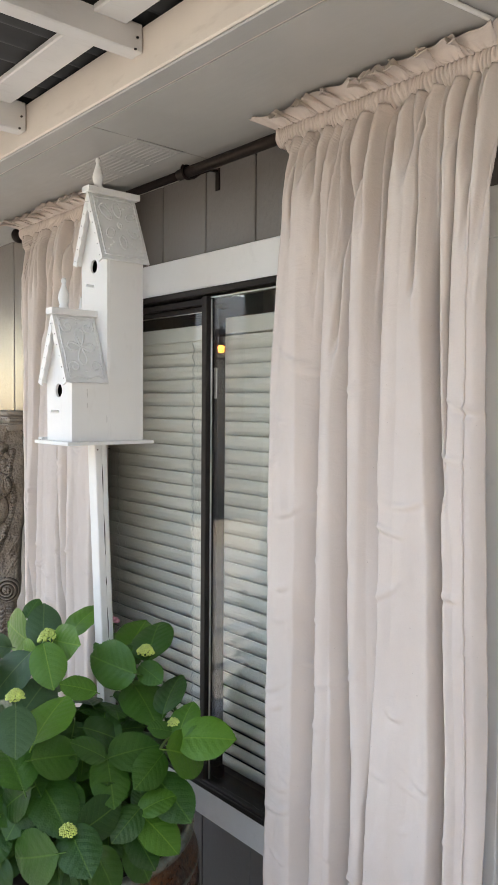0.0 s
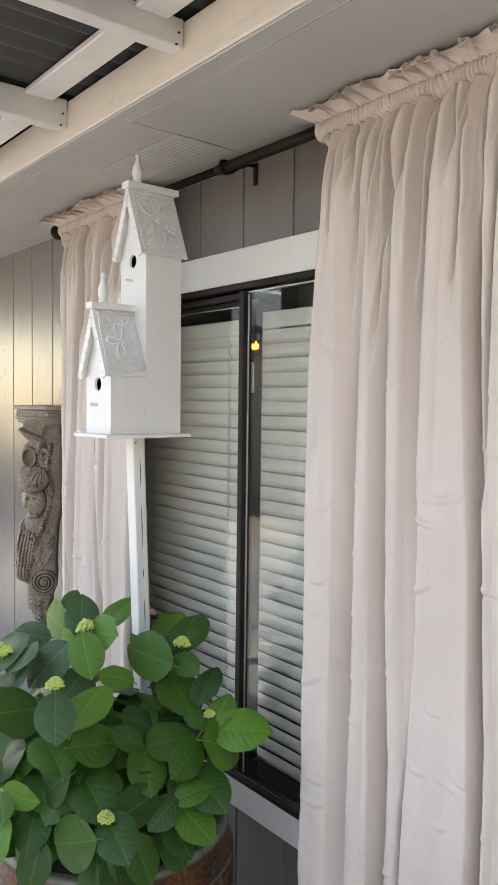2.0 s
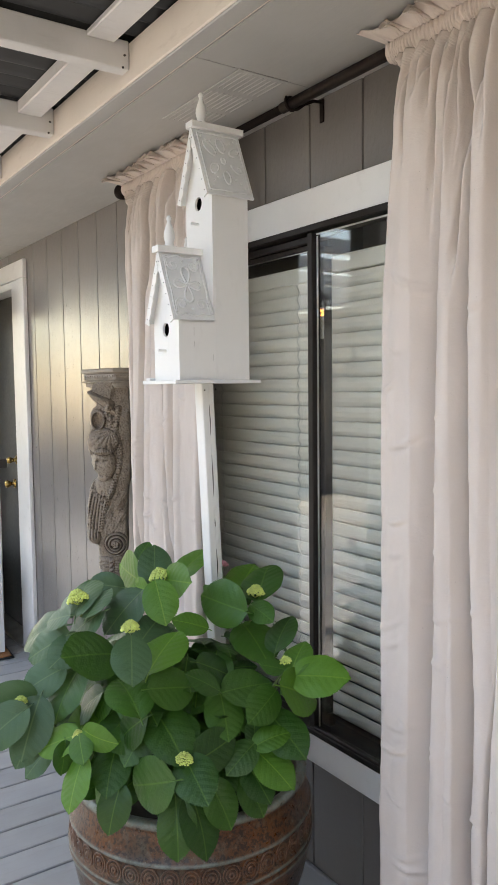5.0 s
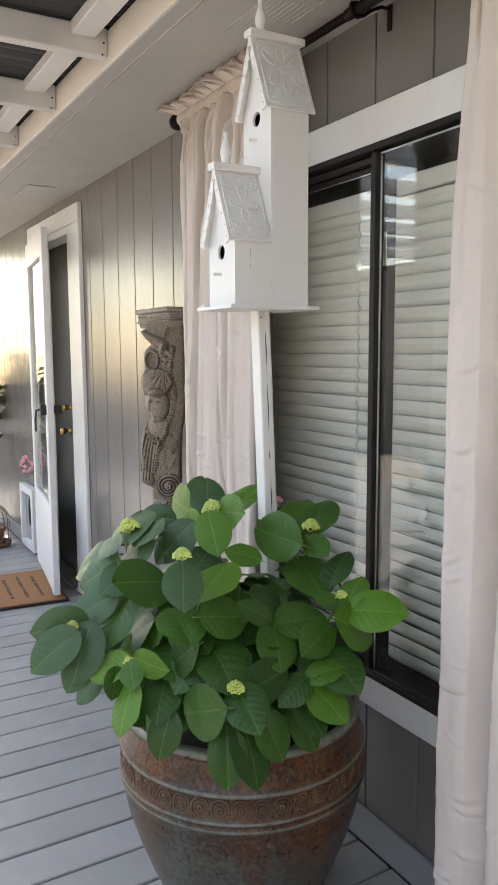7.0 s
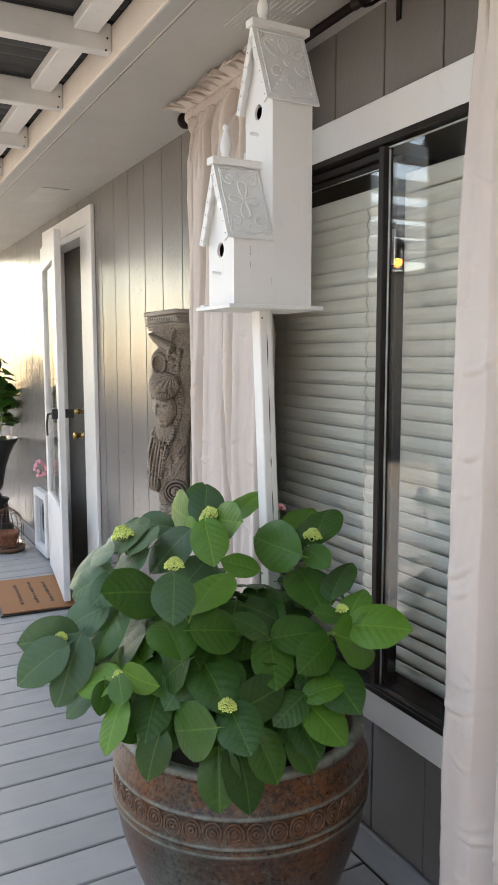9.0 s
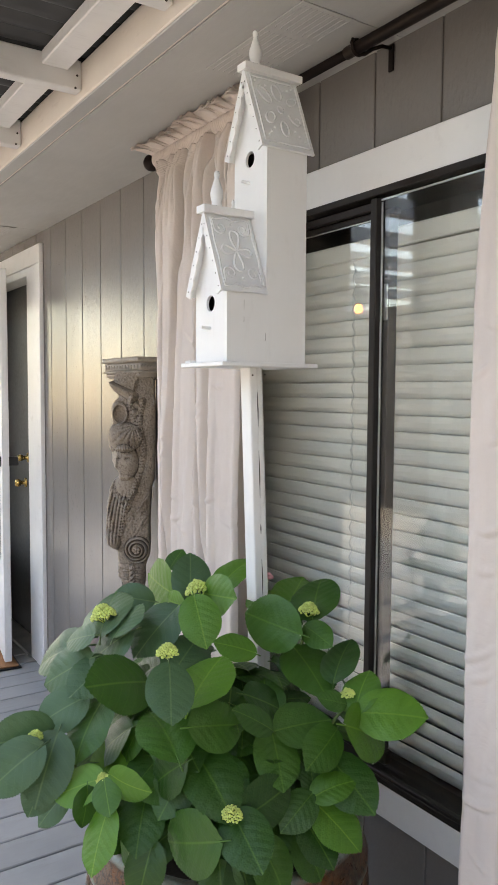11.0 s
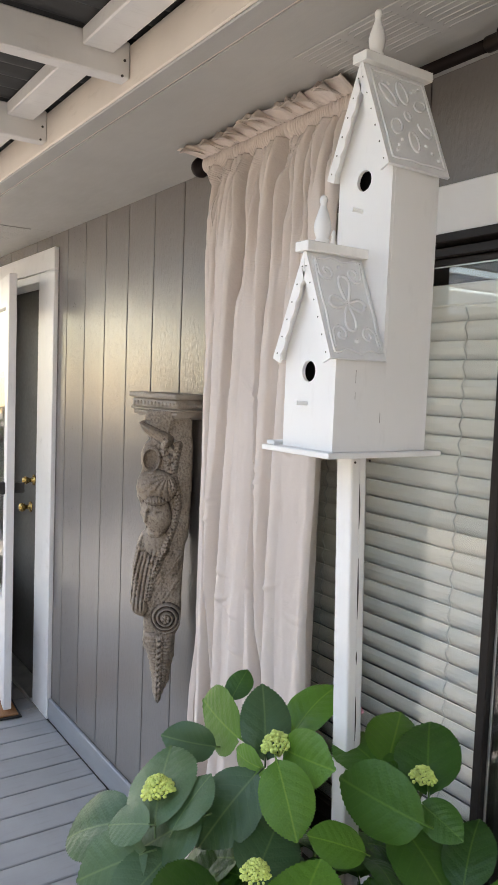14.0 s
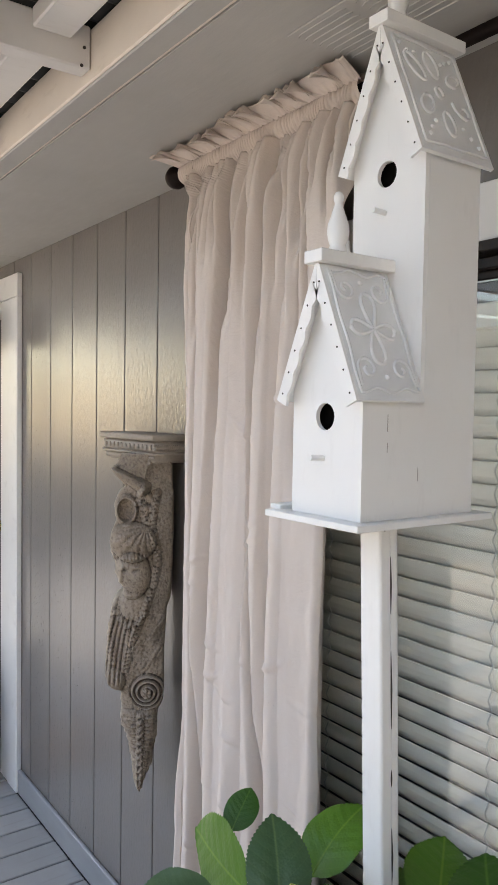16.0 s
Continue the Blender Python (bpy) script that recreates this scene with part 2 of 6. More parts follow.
LEAF = make_leaf("hydrangea_leaf_green", (0.013, 0.054, 0.006), (0.045, 0.137, 0.013))
LEAF_YOUNG = make_leaf("hydrangea_leaf_young", (0.065, 0.18, 0.015), (0.13, 0.29, 0.03))
LEAF_LIGHT = make_leaf("hydrangea_leaf_light", (0.045, 0.135, 0.009), (0.09, 0.22, 0.016))
# greyed green: the sky's sheen on glossy leaves put into the colour
LEAF_GREY = make_leaf("hydrangea_leaf_sky_sheen", (0.04, 0.095, 0.035), (0.075, 0.15, 0.06))
STEM = plain("green_stem", (0.10, 0.16, 0.04), 0.6)
BUD = plain("pale_green_buds", (0.56, 0.64, 0.17), 0.7, 0, 200, 0.5, 0.3)


def make_pot(name, rim, band):
    """Rust glaze with grey-green runs, dense dark specks, pale green where it thinned over raised edges."""
    m, nt, b = node_mat(name)
    v = coords(nt)
    drip = noise_tex(nt, coords(nt, (1, 1, 0.16)), 11, 6, 0.62, 0.5)
    speck = noise_tex(nt, v, 95, 5, 0.75)
    mott = noise_tex(nt, v, 34, 7, 0.72, 0.3)
    big = noise_tex(nt, v, 5.5, 4, 0.6)
    sep = nt.nodes.new("ShaderNodeSeparateXYZ")
    nt.links.new(v, sep.inputs[0])
    run = maths(nt, "ADD", maths(nt, "MULTIPLY", drip, 0.65), maths(nt, "MULTIPLY", big, 0.35))
    # the grey-green glaze gathered towards the foot
    run = maths(nt, "ADD", run, maths(nt, "MULTIPLY", maths(nt, "SUBTRACT", sep.outputs["Z"], 0.25), 0.45))
    c = ramp(nt, run, [(0.38, (0.075, 0.085, 0.068)), (0.46, (0.062, 0.045, 0.030)), (0.52, (0.095, 0.037, 0.014)), (0.62, (0.135, 0.045, 0.010)), (0.72, (0.19, 0.075, 0.015))])
    c = mixc(nt, ramp(nt, mott, [(0.50, (0, 0, 0)), (0.64, (0.5, 0.5, 0.5))]), c, (0.125, 0.12, 0.09))
    c = mixc(nt, ramp(nt, speck, [(0.50, (0, 0, 0)), (0.57, (0.9, 0.9, 0.9))]), c, (0.022, 0.012, 0.009))
    c = mixc(nt, ramp(nt, speck, [(0.34, (0.5, 0.5, 0.5)), (0.40, (0, 0, 0))]), c, (0.20, 0.20, 0.165))
    geo = nt.nodes.new("ShaderNodeNewGeometry")
    edge = ramp(nt, geo.outputs["Pointiness"], [(0.505, (0, 0, 0)), (0.56, (rim, rim, rim))])
    c = mixc(nt, maths(nt, "MULTIPLY", edge, ramp(nt, mott, [(0.35, (0.4, 0.4, 0.4)), (0.6, (1, 1, 1))])), c, (0.26, 0.33, 0.29))
    c = mixc(nt, maths(nt, "MULTIPLY", mott, band), c, (0.15, 0.05, 0.02))
    nt.links.new(c, b.inputs["Base Color"])
    nt.links.new(maths(nt, "ADD", maths(nt, "MULTIPLY", mott, 0.35), 0.14), b.inputs["Roughness"])
    bump(nt, b, maths(nt, "ADD", speck, mott), 0.45, 0.002)
    return m


POT = make_pot("glazed_rust_pot", 0.7, 0.0)
POTBAND = make_pot("glazed_rust_pot_band", 0.15, 0.9)


def make_stone():
    m, nt, b = node_mat("weathered_plaster_stone")
    v = coords(nt)
    big = noise_tex(nt, v, 9, 6, 0.65)
    fine = noise_tex(nt, v, 110, 5, 0.65)
    c = ramp(nt, big, [(0.3, (0.17, 0.127, 0.09)), (0.5, (0.26, 0.205, 0.153)), (0.75, (0.34, 0.28, 0.22))])
    c = mixc(nt, ramp(nt, fine, [(0.35, (0.6, 0.6, 0.6)), (0.5, (0, 0, 0))]), c, (0.09, 0.065, 0.05))
    # crevices darkened, raised edges lightened: dirt, plus shade and highlight in the colour
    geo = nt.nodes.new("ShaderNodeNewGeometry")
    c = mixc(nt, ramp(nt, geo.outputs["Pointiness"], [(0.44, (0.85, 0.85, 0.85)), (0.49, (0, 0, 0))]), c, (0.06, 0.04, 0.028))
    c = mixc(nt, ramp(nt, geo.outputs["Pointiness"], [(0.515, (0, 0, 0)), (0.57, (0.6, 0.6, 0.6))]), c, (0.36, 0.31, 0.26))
    nt.links.new(c, b.inputs["Base Color"])
    b.inputs["Roughness"].default_value = 0.7
    bump(nt, b, maths(nt, "ADD", fine, big), 0.4, 0.002)
    return m


STONE = make_stone()


def make_mat():
    m, nt, b = node_mat("coir_mat")
    f = noise_tex(nt, coords(nt, (1, 1, 1)), 240, 4, 0.7)
    w = nt.nodes.new("ShaderNodeTexWave")
    w.inputs["Scale"].default_value = 34
    w.inputs["Distortion"].default_value = 1.0
    nt.links.new(coords(nt, (1, 1, 0)), w.inputs["Vector"])
    c = ramp(nt, f, [(0.3, (0.22, 0.09, 0.035)), (0.7, (0.46, 0.225, 0.095))])
    c = mixc(nt, maths(nt, "MULTIPLY", w.outputs["Fac"], 0.25), c, (0.25, 0.13, 0.06))
    nt.links.new(c, b.inputs["Base Color"])
    b.inputs["Roughness"].default_value = 0.95
    bump(nt, b, f, 0.8, 0.004)
    return m


COIR = make_mat()
TERRA = plain("rusty_terracotta", (0.24, 0.09, 0.045), 0.8, 0, 50, 0.3, 0.25)


def make_glow(name, col, strength):
    m, nt, b = node_mat(name)
    b.inputs["Emission Color"].default_value = (*col, 1)
    b.inputs["Emission Strength"].default_value = strength
    b.inputs["Base Color"].default_value = (*col, 1)
    return m


BULB = make_glow("warm_bulb", (1.0, 0.24, 0.05), 9)

# ---------------------------------------------------------------- mesh helpers


def mesh_of(name, bm, material, smooth=False):
    me = bpy.data.meshes.new(name)
    bmesh.ops.recalc_face_normals(bm, faces=bm.faces)
    bm.to_mesh(me)
    bm.free()
    me.materials.append(material)
    if smooth:
        me.polygons.foreach_set("use_smooth", [True] * len(me.polygons))
    return me


def part(name, bm, material, parent=None, label="", smooth=False):
    ob = new(name, mesh_of(name, bm, material, smooth))
    if parent is not None:
        ob.parent = parent
    if label:
        ob["label"] = label
    return ob


def thing(name, at, label, category, group="", kind=""):
    ob = new(name)
    ob.location = at
    ob.empty_display_size = 0.1
    return tagged(ob, label, category, group, kind)


def box(bm, x0, x1, y0, y1, z0, z1, bev=0.0):
    vs = [bm.verts.new((x, y, z)) for x in (x0, x1) for y in (y0, y1) for z in (z0, z1)]
    fs = [(0, 1, 3, 2), (4, 6, 7, 5), (0, 4, 5, 1), (2, 3, 7, 6), (0, 2, 6, 4), (1, 5, 7, 3)]
    faces = [bm.faces.new([vs[i] for i in f]) for f in fs]
    if bev:
        edges = list({e for f in faces for e in f.edges})
        bmesh.ops.bevel(bm, geom=edges, offset=bev, segments=1, affect="EDGES", profile=0.7)
    return bm


def boxes(*dims, bev=0.0):
    bm = bmesh.new()
    for d in dims:
        box(bm, *d, bev=bev)
    return bm


def lathe(profile, n=32, at=(0, 0, 0)):
    bm = bmesh.new()
    rings = []
    for r, z in profile:
        rings.append([bm.verts.new((at[0] + r * math.cos(2 * math.pi * i / n), at[1] + r * math.sin(2 * math.pi * i / n), at[2] + z)) for i in range(n)])
    for a, b in zip(rings, rings[1:]):
        for i in range(n):
            bm.faces.new((a[i], a[(i + 1) % n], b[(i + 1) % n], b[i]))
    for ring in (rings[0], rings[-1]):
        bm.faces.new(ring)
    return bm


def tube(bm, pts, r, n=6, closed=False):
    """A round tube along points; r is a radius or one radius a point."""
    pts = [Vector(p) for p in pts]
    rr = r if isinstance(r, (list, tuple)) else [r] * len(pts)
    rings = []
    side = None
    m = len(pts)
    for i, p in enumerate(pts):
        d = (pts[(i + 1) % m] - pts[i - 1]) if closed else (pts[min(i + 1, m - 1)] - pts[max(i - 1, 0)])
        d.normalize()
        if side is None:
            side = d.orthogonal().normalized()
        else:
            side = (side - d * side.dot(d)).normalized()
        up = d.cross(side)
        rings.append([bm.verts.new(p + rr[i] * (math.cos(2 * math.pi * k / n) * side + math.sin(2 * math.pi * k / n) * up)) for k in range(n)])
    pairs = list(zip(rings, rings[1:])) + ([(rings[-1], rings[0])] if closed else [])
    for a, b in pairs:
        for k in range(n):
            bm.faces.new((a[k], a[(k + 1) % n], b[(k + 1) % n], b[k]))
    if not closed:
        bm.faces.new(rings[0])
        bm.faces.new(rings[-1][::-1])
    return bm


def blob(bm, c, r, sub=1, squash=(1, 1, 1)):
    res = bmesh.ops.create_icosphere(bm, subdivisions=sub, radius=1.0)
    for v in res["verts"]:
        v.co = Vector(c) + Vector((v.co.x * r * squash[0], v.co.y * r * squash[1], v.co.z * r * squash[2]))


# ---------------------------------------------------------------- the large structure
Y0, Y1 = -3.2, 7.4          # the porch along the house
WX = 1.40                   # face of the siding
ROOF_EDGE = 0.30           # outer edge of the roof sheets
PITCH = 0.2035              # siding groove spacing
WIN = (1.03, 2.55, 0.497, 1.862)   # y0, y1, z0, z1 of the window opening
DOOR = (4.33, 5.10, 0.0, 2.04)

# unseen ground, its pale tone chosen to bounce light up under the eaves
ground = part("ground", boxes((-40, 40, -40, 40, -0.5, -0.35)), GROUND)
tagged(ground, "unseen ground round the deck, pale to bounce light upward", "ground", kind="structure")

# backing of the house wall with its two openings
bw = 1.4056
wall = part("wall_house", boxes(
    (bw, 1.50, Y0, WIN[0], -0.05, 2.40), (bw, 1.50, WIN[0], WIN[1], -0.05, WIN[2]), (bw, 1.50, WIN[0], WIN[1], WIN[3], 2.40),
    (bw, 1.50, WIN[1], DOOR[0], -0.05, 2.40), (bw, 1.50, DOOR[0], DOOR[1], DOOR[3], 2.40), (bw, 1.50, DOOR[1], Y1, -0.05, 2.40)), SIDING)
tagged(wall, "grey painted rough-sawn grooved plywood siding", "wall", kind="structure")

# added shell of the rooms; its near-black colour stands for unlit interior
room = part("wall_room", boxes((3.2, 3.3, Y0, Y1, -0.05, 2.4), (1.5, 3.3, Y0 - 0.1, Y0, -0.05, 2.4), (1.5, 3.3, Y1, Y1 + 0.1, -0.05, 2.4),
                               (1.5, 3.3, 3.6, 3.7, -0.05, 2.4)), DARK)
tagged(room, "added plain walls, near-black for the unlit rooms indoors", "wall", kind="structure")
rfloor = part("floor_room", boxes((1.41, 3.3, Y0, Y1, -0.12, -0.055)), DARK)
tagged(rfloor, "added floor, near-black for the unlit rooms indoors", "floor", kind="structure")
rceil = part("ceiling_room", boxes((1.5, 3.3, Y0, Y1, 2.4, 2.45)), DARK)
tagged(rceil, "added ceiling, near-black for the unlit rooms indoors", "ceiling", kind="structure")

# soffit over the porch edge, with sheet seams
bm = bmesh.new()
seams = [Y0, -0.66, 1.775, 4.21, 6.65, Y1]
for a, b in zip(seams, seams[1:]):
    box(bm, 1.0065, 1.412, a + 0.0012, b - 0.0012, 2.181, 2.195, 0.0008)
soffit = part("ceiling_soffit", bm, SOFFIT)
tagged(soffit, "grey painted plywood soffit under the eaves", "ceiling", kind="structure")
beam = part("beam", boxes((0.945, 1.005, Y0, Y1, 2.1812, 2.276), bev=0.003), BEAM)
tagged(beam, "cream painted fascia beam along the eaves", "beam", kind="structure")

# added strip: the beam's own bottom face, made grey as a separate piece
under = part("trim_beam", boxes((0.947, 0.993, Y0, Y1, 2.175, 2.1808), bev=0.002), SOFFIT)
tagged(under, "thin added strip giving the fascia beam its grey underside", "trim", kind="structure")

# corrugated roof sheets near the house; further out the rafters stand open to the sky
bm = bmesh.new()
ny = int((Y1 - Y0 + 0.7) / 0.0095)
rows_ = []
for j in range(ny + 1):
    y = Y0 - 0.3 + j * 0.0095
    z = 2.294 + 0.013 * math.sin(2 * math.pi * y / 0.076)
    rows_.append([bm.verts.new((x, y, z + dz)) for x in (ROOF_EDGE, 1.5) for dz in (0, 0.004)])
for a, b in zip(rows_, rows_[1:]):
    bm.faces.new((a[0], b[0], b[2], a[2]))
    bm.faces.new((a[1], a[3], b[3], b[1]))
    bm.faces.new((a[0], a[1], b[1], b[0]))
roof = part("ceiling_roof", bm, ROOF, smooth=True)
tagged(roof, "dark corrugated roof sheet over the porch", "roof", kind="structure")

# unseen plain wall added to close the porch behind and block light there
back = part("wall_back", boxes((-3.0, 1.41, Y0 - 0.12, Y0 - 0.002, -0.35, 2.27)), SIDING)
tagged(back, "unseen plain grey wall added to block light behind the porch", "wall", kind="structure")

# baseboard
for n_, (a, b) in enumerate(((Y0, 4.198), (5.24, Y1))):
    o = part("baseboard_%d" % (n_ + 1), boxes((1.384, 1.3985, a, b, 0.0, 0.098), bev=0.003), BASEB)
    tagged(o, "grey painted baseboard at the foot of the siding", "baseboard", kind="structure")
# ---------------------------------------------------------------- rafters and blocking
RY = 1.9475
RAISE = {-1: 0.028, 0: 0.014, 1: 0.005}   # and lie a little higher, notched under the roof
SHIFT = {0: 0.035, -1: 0.070, 1: 0.012}   # two rafters stand off the even spacing
first = None
for k in range(-9, 11):
    y = RY + 0.5455 * k + SHIFT.get(k, 0.0)
    if first is None:
        raf = thing("rafter", (0.0, y, 2.195), "white painted wooden rafter under the porch roof", "rafter", "rafters of the porch roof")
        bm = bmesh.new()
        box(bm, -2.4, 0.944, 0, 0.04, 0.0, 0.083, 0.003)
        part("timber", bm, RAFTER, raf)
        for dx, dz in ((0.931, 0.039), (0.926, 0.004)):
            bm = bmesh.new()
            blob(bm, (dx, -0.0008, dz), 0.0036)
            part("nail", bm, CRACK, raf, "dark nail head")
        first = raf
    else:
        o = copy_thing(first, Matrix.Translation((0.0, y, 2.195)))
        if k in RAISE:
            o.location.z += RAISE[k]
            o.scale.z = 1 - RAISE[k] / 0.083
first = None
for k in range(-9, 10):
    y = RY + 0.5455 * k + 0.0425 + SHIFT.get(k, 0.0)
    span = 0.5005 + SHIFT.get(k + 1, 0.0) - SHIFT.get(k, 0.0)
    up = 0.020 if k < 0 else 0.0
    if first is None or abs(span - 0.5005) > 0.001:
        first = part("blocking_board", boxes((0.834, 0.905, 0, span, up, 0.035), bev=0.003), RAFTER)
        first.location = (0, y, 2.243)
        tagged(first, "white painted blocking board between two rafters", "board", "blocking boards of the roof")
    else:
        copy_thing(first, Matrix.Translation((0, y, 2.243)))
    if abs(span - 0.5005) > 0.001 or k == -1:
        first = None


# ---------------------------------------------------------------- soffit vents
def vent(x0, x1, y0, y1):
    v = thing("soffit_vent", (x0, y0, 2.181), "grey painted louvred metal vent let into the soffit", "vent", "soffit vents")
    w, l = x1 - x0, y1 - y0
    bm = bmesh.new()
    box(bm, 0, w, 0, l, -0.0034, 0.0, 0.001)
    part("plate", bm, SOFFIT, v)
    seg = l / 3
    for s in range(3):
        for i in range(9):
            bm = bmesh.new()
            x = 0.012 + (w - 0.024) * i / 8
            a, b = s * seg + 0.010, (s + 1) * seg - 0.010
            tube(bm, [(x + 0.004, a, -0.0022), (x, a + 0.010, -0.0030), (x, b - 0.010, -0.0030), (x + 0.004, b, -0.0022)], 0.0019, 6)
            part("louvre", bm, SOFFIT, v, smooth=True)
    return v


vent(1.122, 1.262, 1.77, 2.155)
vent(1.135, 1.275, 4.21, 4.60)

# ---------------------------------------------------------------- window
win = thing("window_1", (1.40, 1.79, 0.497), "bronze aluminium sliding window with white casing", "window", kind="structure")


def wpart(name, mat, *dims, bev=0.002, label="", parent=win):
    bm = bmesh.new()
    for d in dims:
        box(bm, *d, bev=bev)
    bmesh.ops.translate(bm, verts=bm.verts, vec=(-1.40, -1.79, -0.497))
    return part(name, bm, mat, parent, label)


y0, y1, z0, z1 = WIN
wpart("casing", WHITE, (1.379, 1.3995, y0 - 0.09, y1 + 0.09, z1, z1 + 0.094), label="white painted head casing")
wpart("casing", WHITE, (1.379, 1.3995, y0 - 0.09, y1 + 0.09, z0 - 0.088, z0), label="white painted sill casing")
wpart("casing", WHITE, (1.379, 1.3995, y1, y1 + 0.09, z0, z1), label="white painted side casing")
wpart("casing", WHITE, (1.379, 1.3995, y0 - 0.09, y0, z0, z1), label="white painted side casing")
frm = wpart("window_frame", BRONZE, (1.372, 1.455, y0, y1, z1 - 0.017, z1), (1.366, 1.455, y0, y1, z0, z0 + 0.016), (1.372, 1.455, y0, y0 + 0.022, z0 + 0.016, z1 - 0.022),
            (1.372, 1.455, y1 - 0.022, y1, z0 + 0.016, z1 - 0.022))
# fixed lite: pane in the outer track, with its stile at the meeting line
wpart("meeting_stile", BRONZE, (1.372, 1.402, 1.818, 1.838, z0 + 0.016, z1 - 0.022))
wpart("glazing_strip", SILVER, (1.387, 1.3905, 1.8132, 1.8176, z0 + 0.02, z1 - 0.03), bev=0.0005, label="bare aluminium strip")
wpart("glazing_strip", SILVER, (1.386, 1.3905, y0 + 0.022, 1.8176, z1 - 0.027, z1 - 0.023), bev=0.0005, label="bare aluminium strip")
wpart("pane", GLASS, (1.387, 1.390, y0 + 0.022, 1.813, z0 + 0.02, z1 - 0.0275), bev=0)
wpart("sill_track", BRONZE, (1.366, 1.378, y0 + 0.02, 1.818, z0 + 0.016, z0 + 0.026))
# sliding sash in the inner track
wpart("sash_rail", BRONZE, (1.412, 1.432, 1.800, y1 - 0.022, z1 - 0.054, z1 - 0.04))
wpart("glazing_strip", SILVER, (1.4165, 1.4185, 1.836, y1 - 0.055, z1 - 0.0570, z1 - 0.0545), bev=0.0004, label="bare aluminium strip")
wpart("sash_rail", BRONZE, (1.395, 1.412, 1.838, y1 - 0.022, z1 - 0.04, z1 - 0.022))
wpart("sash_rail", BRONZE, (1.412, 1.432, 1.800, y1 - 0.022, z0 + 0.016, z0 + 0.05))
wpart("sash_stile", BRONZE, (1.404, 1.432, 1.807, 1.834, z0 + 0.05, z1 - 0.054))
wpart("sash_stile", BRONZE, (1.412, 1.432, y1 - 0.055, y1 - 0.022, z0 + 0.05, z1 - 0.054))
wpart("latch", SILVER, (1.4025, 1.404, 1.809, 1.822, 1.567, 1.65), label="grey plastic latch")
wpart("pane", GLASS, (1.419, 1.422, 1.834, y1 - 0.055, z0 + 0.05, z1 - 0.0545), bev=0)
for o in win.children:
    if o.name.startswith("pane"):
        o.visible_shadow = False


# ---------------------------------------------------------------- blinds
def blind(y0, y1, ztop, zbot, phase):
    b = thing("window_blind", (1.475, (y0 + y1) / 2, ztop), "closed white slatted blind behind the window pane", "blind", "blinds in the window")
    w = y1 - y0
    bm = bmesh.new()
    box(bm, -0.02, 0.02, -w / 2, w / 2, -0.045, 0, 0.003)
    part("headrail", bm, SLAT, b)
    bm = bmesh.new()
    for k in range(4):
        u0, u1 = -0.025 + 0.0125 * k, -0.025 + 0.0125 * (k + 1)
        h0, h1 = (0.0065 * (1 - (u / 0.025) ** 2) for u in (u0, u1))
        vs = [bm.verts.new((-h - t, y, u)) for y in (-w / 2, w / 2) for u, h in ((u0, h0), (u1, h1)) for t in (0.0014, -0.0014)]
        for q in ((0, 2, 3, 1), (4, 5, 7, 6), (0, 4, 6, 2), (1, 3, 7, 5)):
            bm.faces.new([vs[a] for a in q])
        if k == 0:
            bm.faces.new([vs[a] for a in (0, 1, 5, 4)])
        if k == 3:
            bm.faces.new([vs[a] for a in (2, 6, 7, 3)])
    bmesh.ops.remove_doubles(bm, verts=bm.verts, dist=1e-5)
    bmesh.ops.rotate(bm, verts=bm.verts, cent=(0, 0, 0), matrix=Matrix.Rotation(radians(-24), 3, "Y"))
    me = mesh_of("slat", bm, SLAT)
    z = -0.06 - phase
    while z > zbot - ztop:
        o = new("slat", me)
        o.parent = b
        o.location = (0, 0, z)
        o.rotation_euler = (random.uniform(-0.0015, 0.0015), random.uniform(-0.03, 0.03), 0)
        z -= 0.0395
    for yy in (-w / 2 + 0.10, w / 2 - 0.135) if w < 0.75 else (-w / 2 + 0.2,):
        bm = bmesh.new()
        pts, zz, s = [], -0.05, 1
        while zz > zbot - ztop:
            pts.append((-0.0175 - 0.004 * s, yy + 0.0012 * s, zz))
            zz -= 0.0198
            s = -s
        tube(bm, pts, 0.0015, 5)
        part("ladder_cord", bm, CORD, b)
    return b


blind(1.886, 2.535, 1.778, 0.52, 0.0)
blind(1.045, 1.882, 1.79, 0.52, 0.012)

# ---------------------------------------------------------------- curtain rod
rod = thing("curtain_rod", (1.298, 1.80, 2.145), "dark bronze telescoping curtain rod with ball finials", "curtain rod")


def rpart(name, bm, mat=ROD, smooth=True, label=""):
    bmesh.ops.translate(bm, verts=bm.verts, vec=(-1.298, -1.80, -2.145))
    return part(name, bm, mat, rod, label, smooth)


rpart("pole", tube(bmesh.new(), [(1.298, 0.93, 2.145), (1.298, 1.84, 2.145)], 0.0135, 20))
rpart("pole", tube(bmesh.new(), [(1.298, 1.80, 2.145), (1.298, 2.77, 2.145)], 0.0108, 20))
for yy, s in ((2.77, 1), (0.93, -1)):
    bm = lathe([(0.012, 0), (0.014, 0.003), (0.009, 0.006), (0.010, 0.010), (0.020, 0.016), (0.0265, 0.028), (0.0275, 0.036), (0.024, 0.048), (0.013, 0.058), (0.002, 0.0605)], 24)
    bmesh.ops.rotate(bm, verts=bm.verts, cent=(0, 0, 0), matrix=Matrix.Rotation(radians(-90 * s), 3, "X"))
    bmesh.ops.translate(bm, verts=bm.verts, vec=(1.298, yy, 2.145))
    rpart("finial", bm)
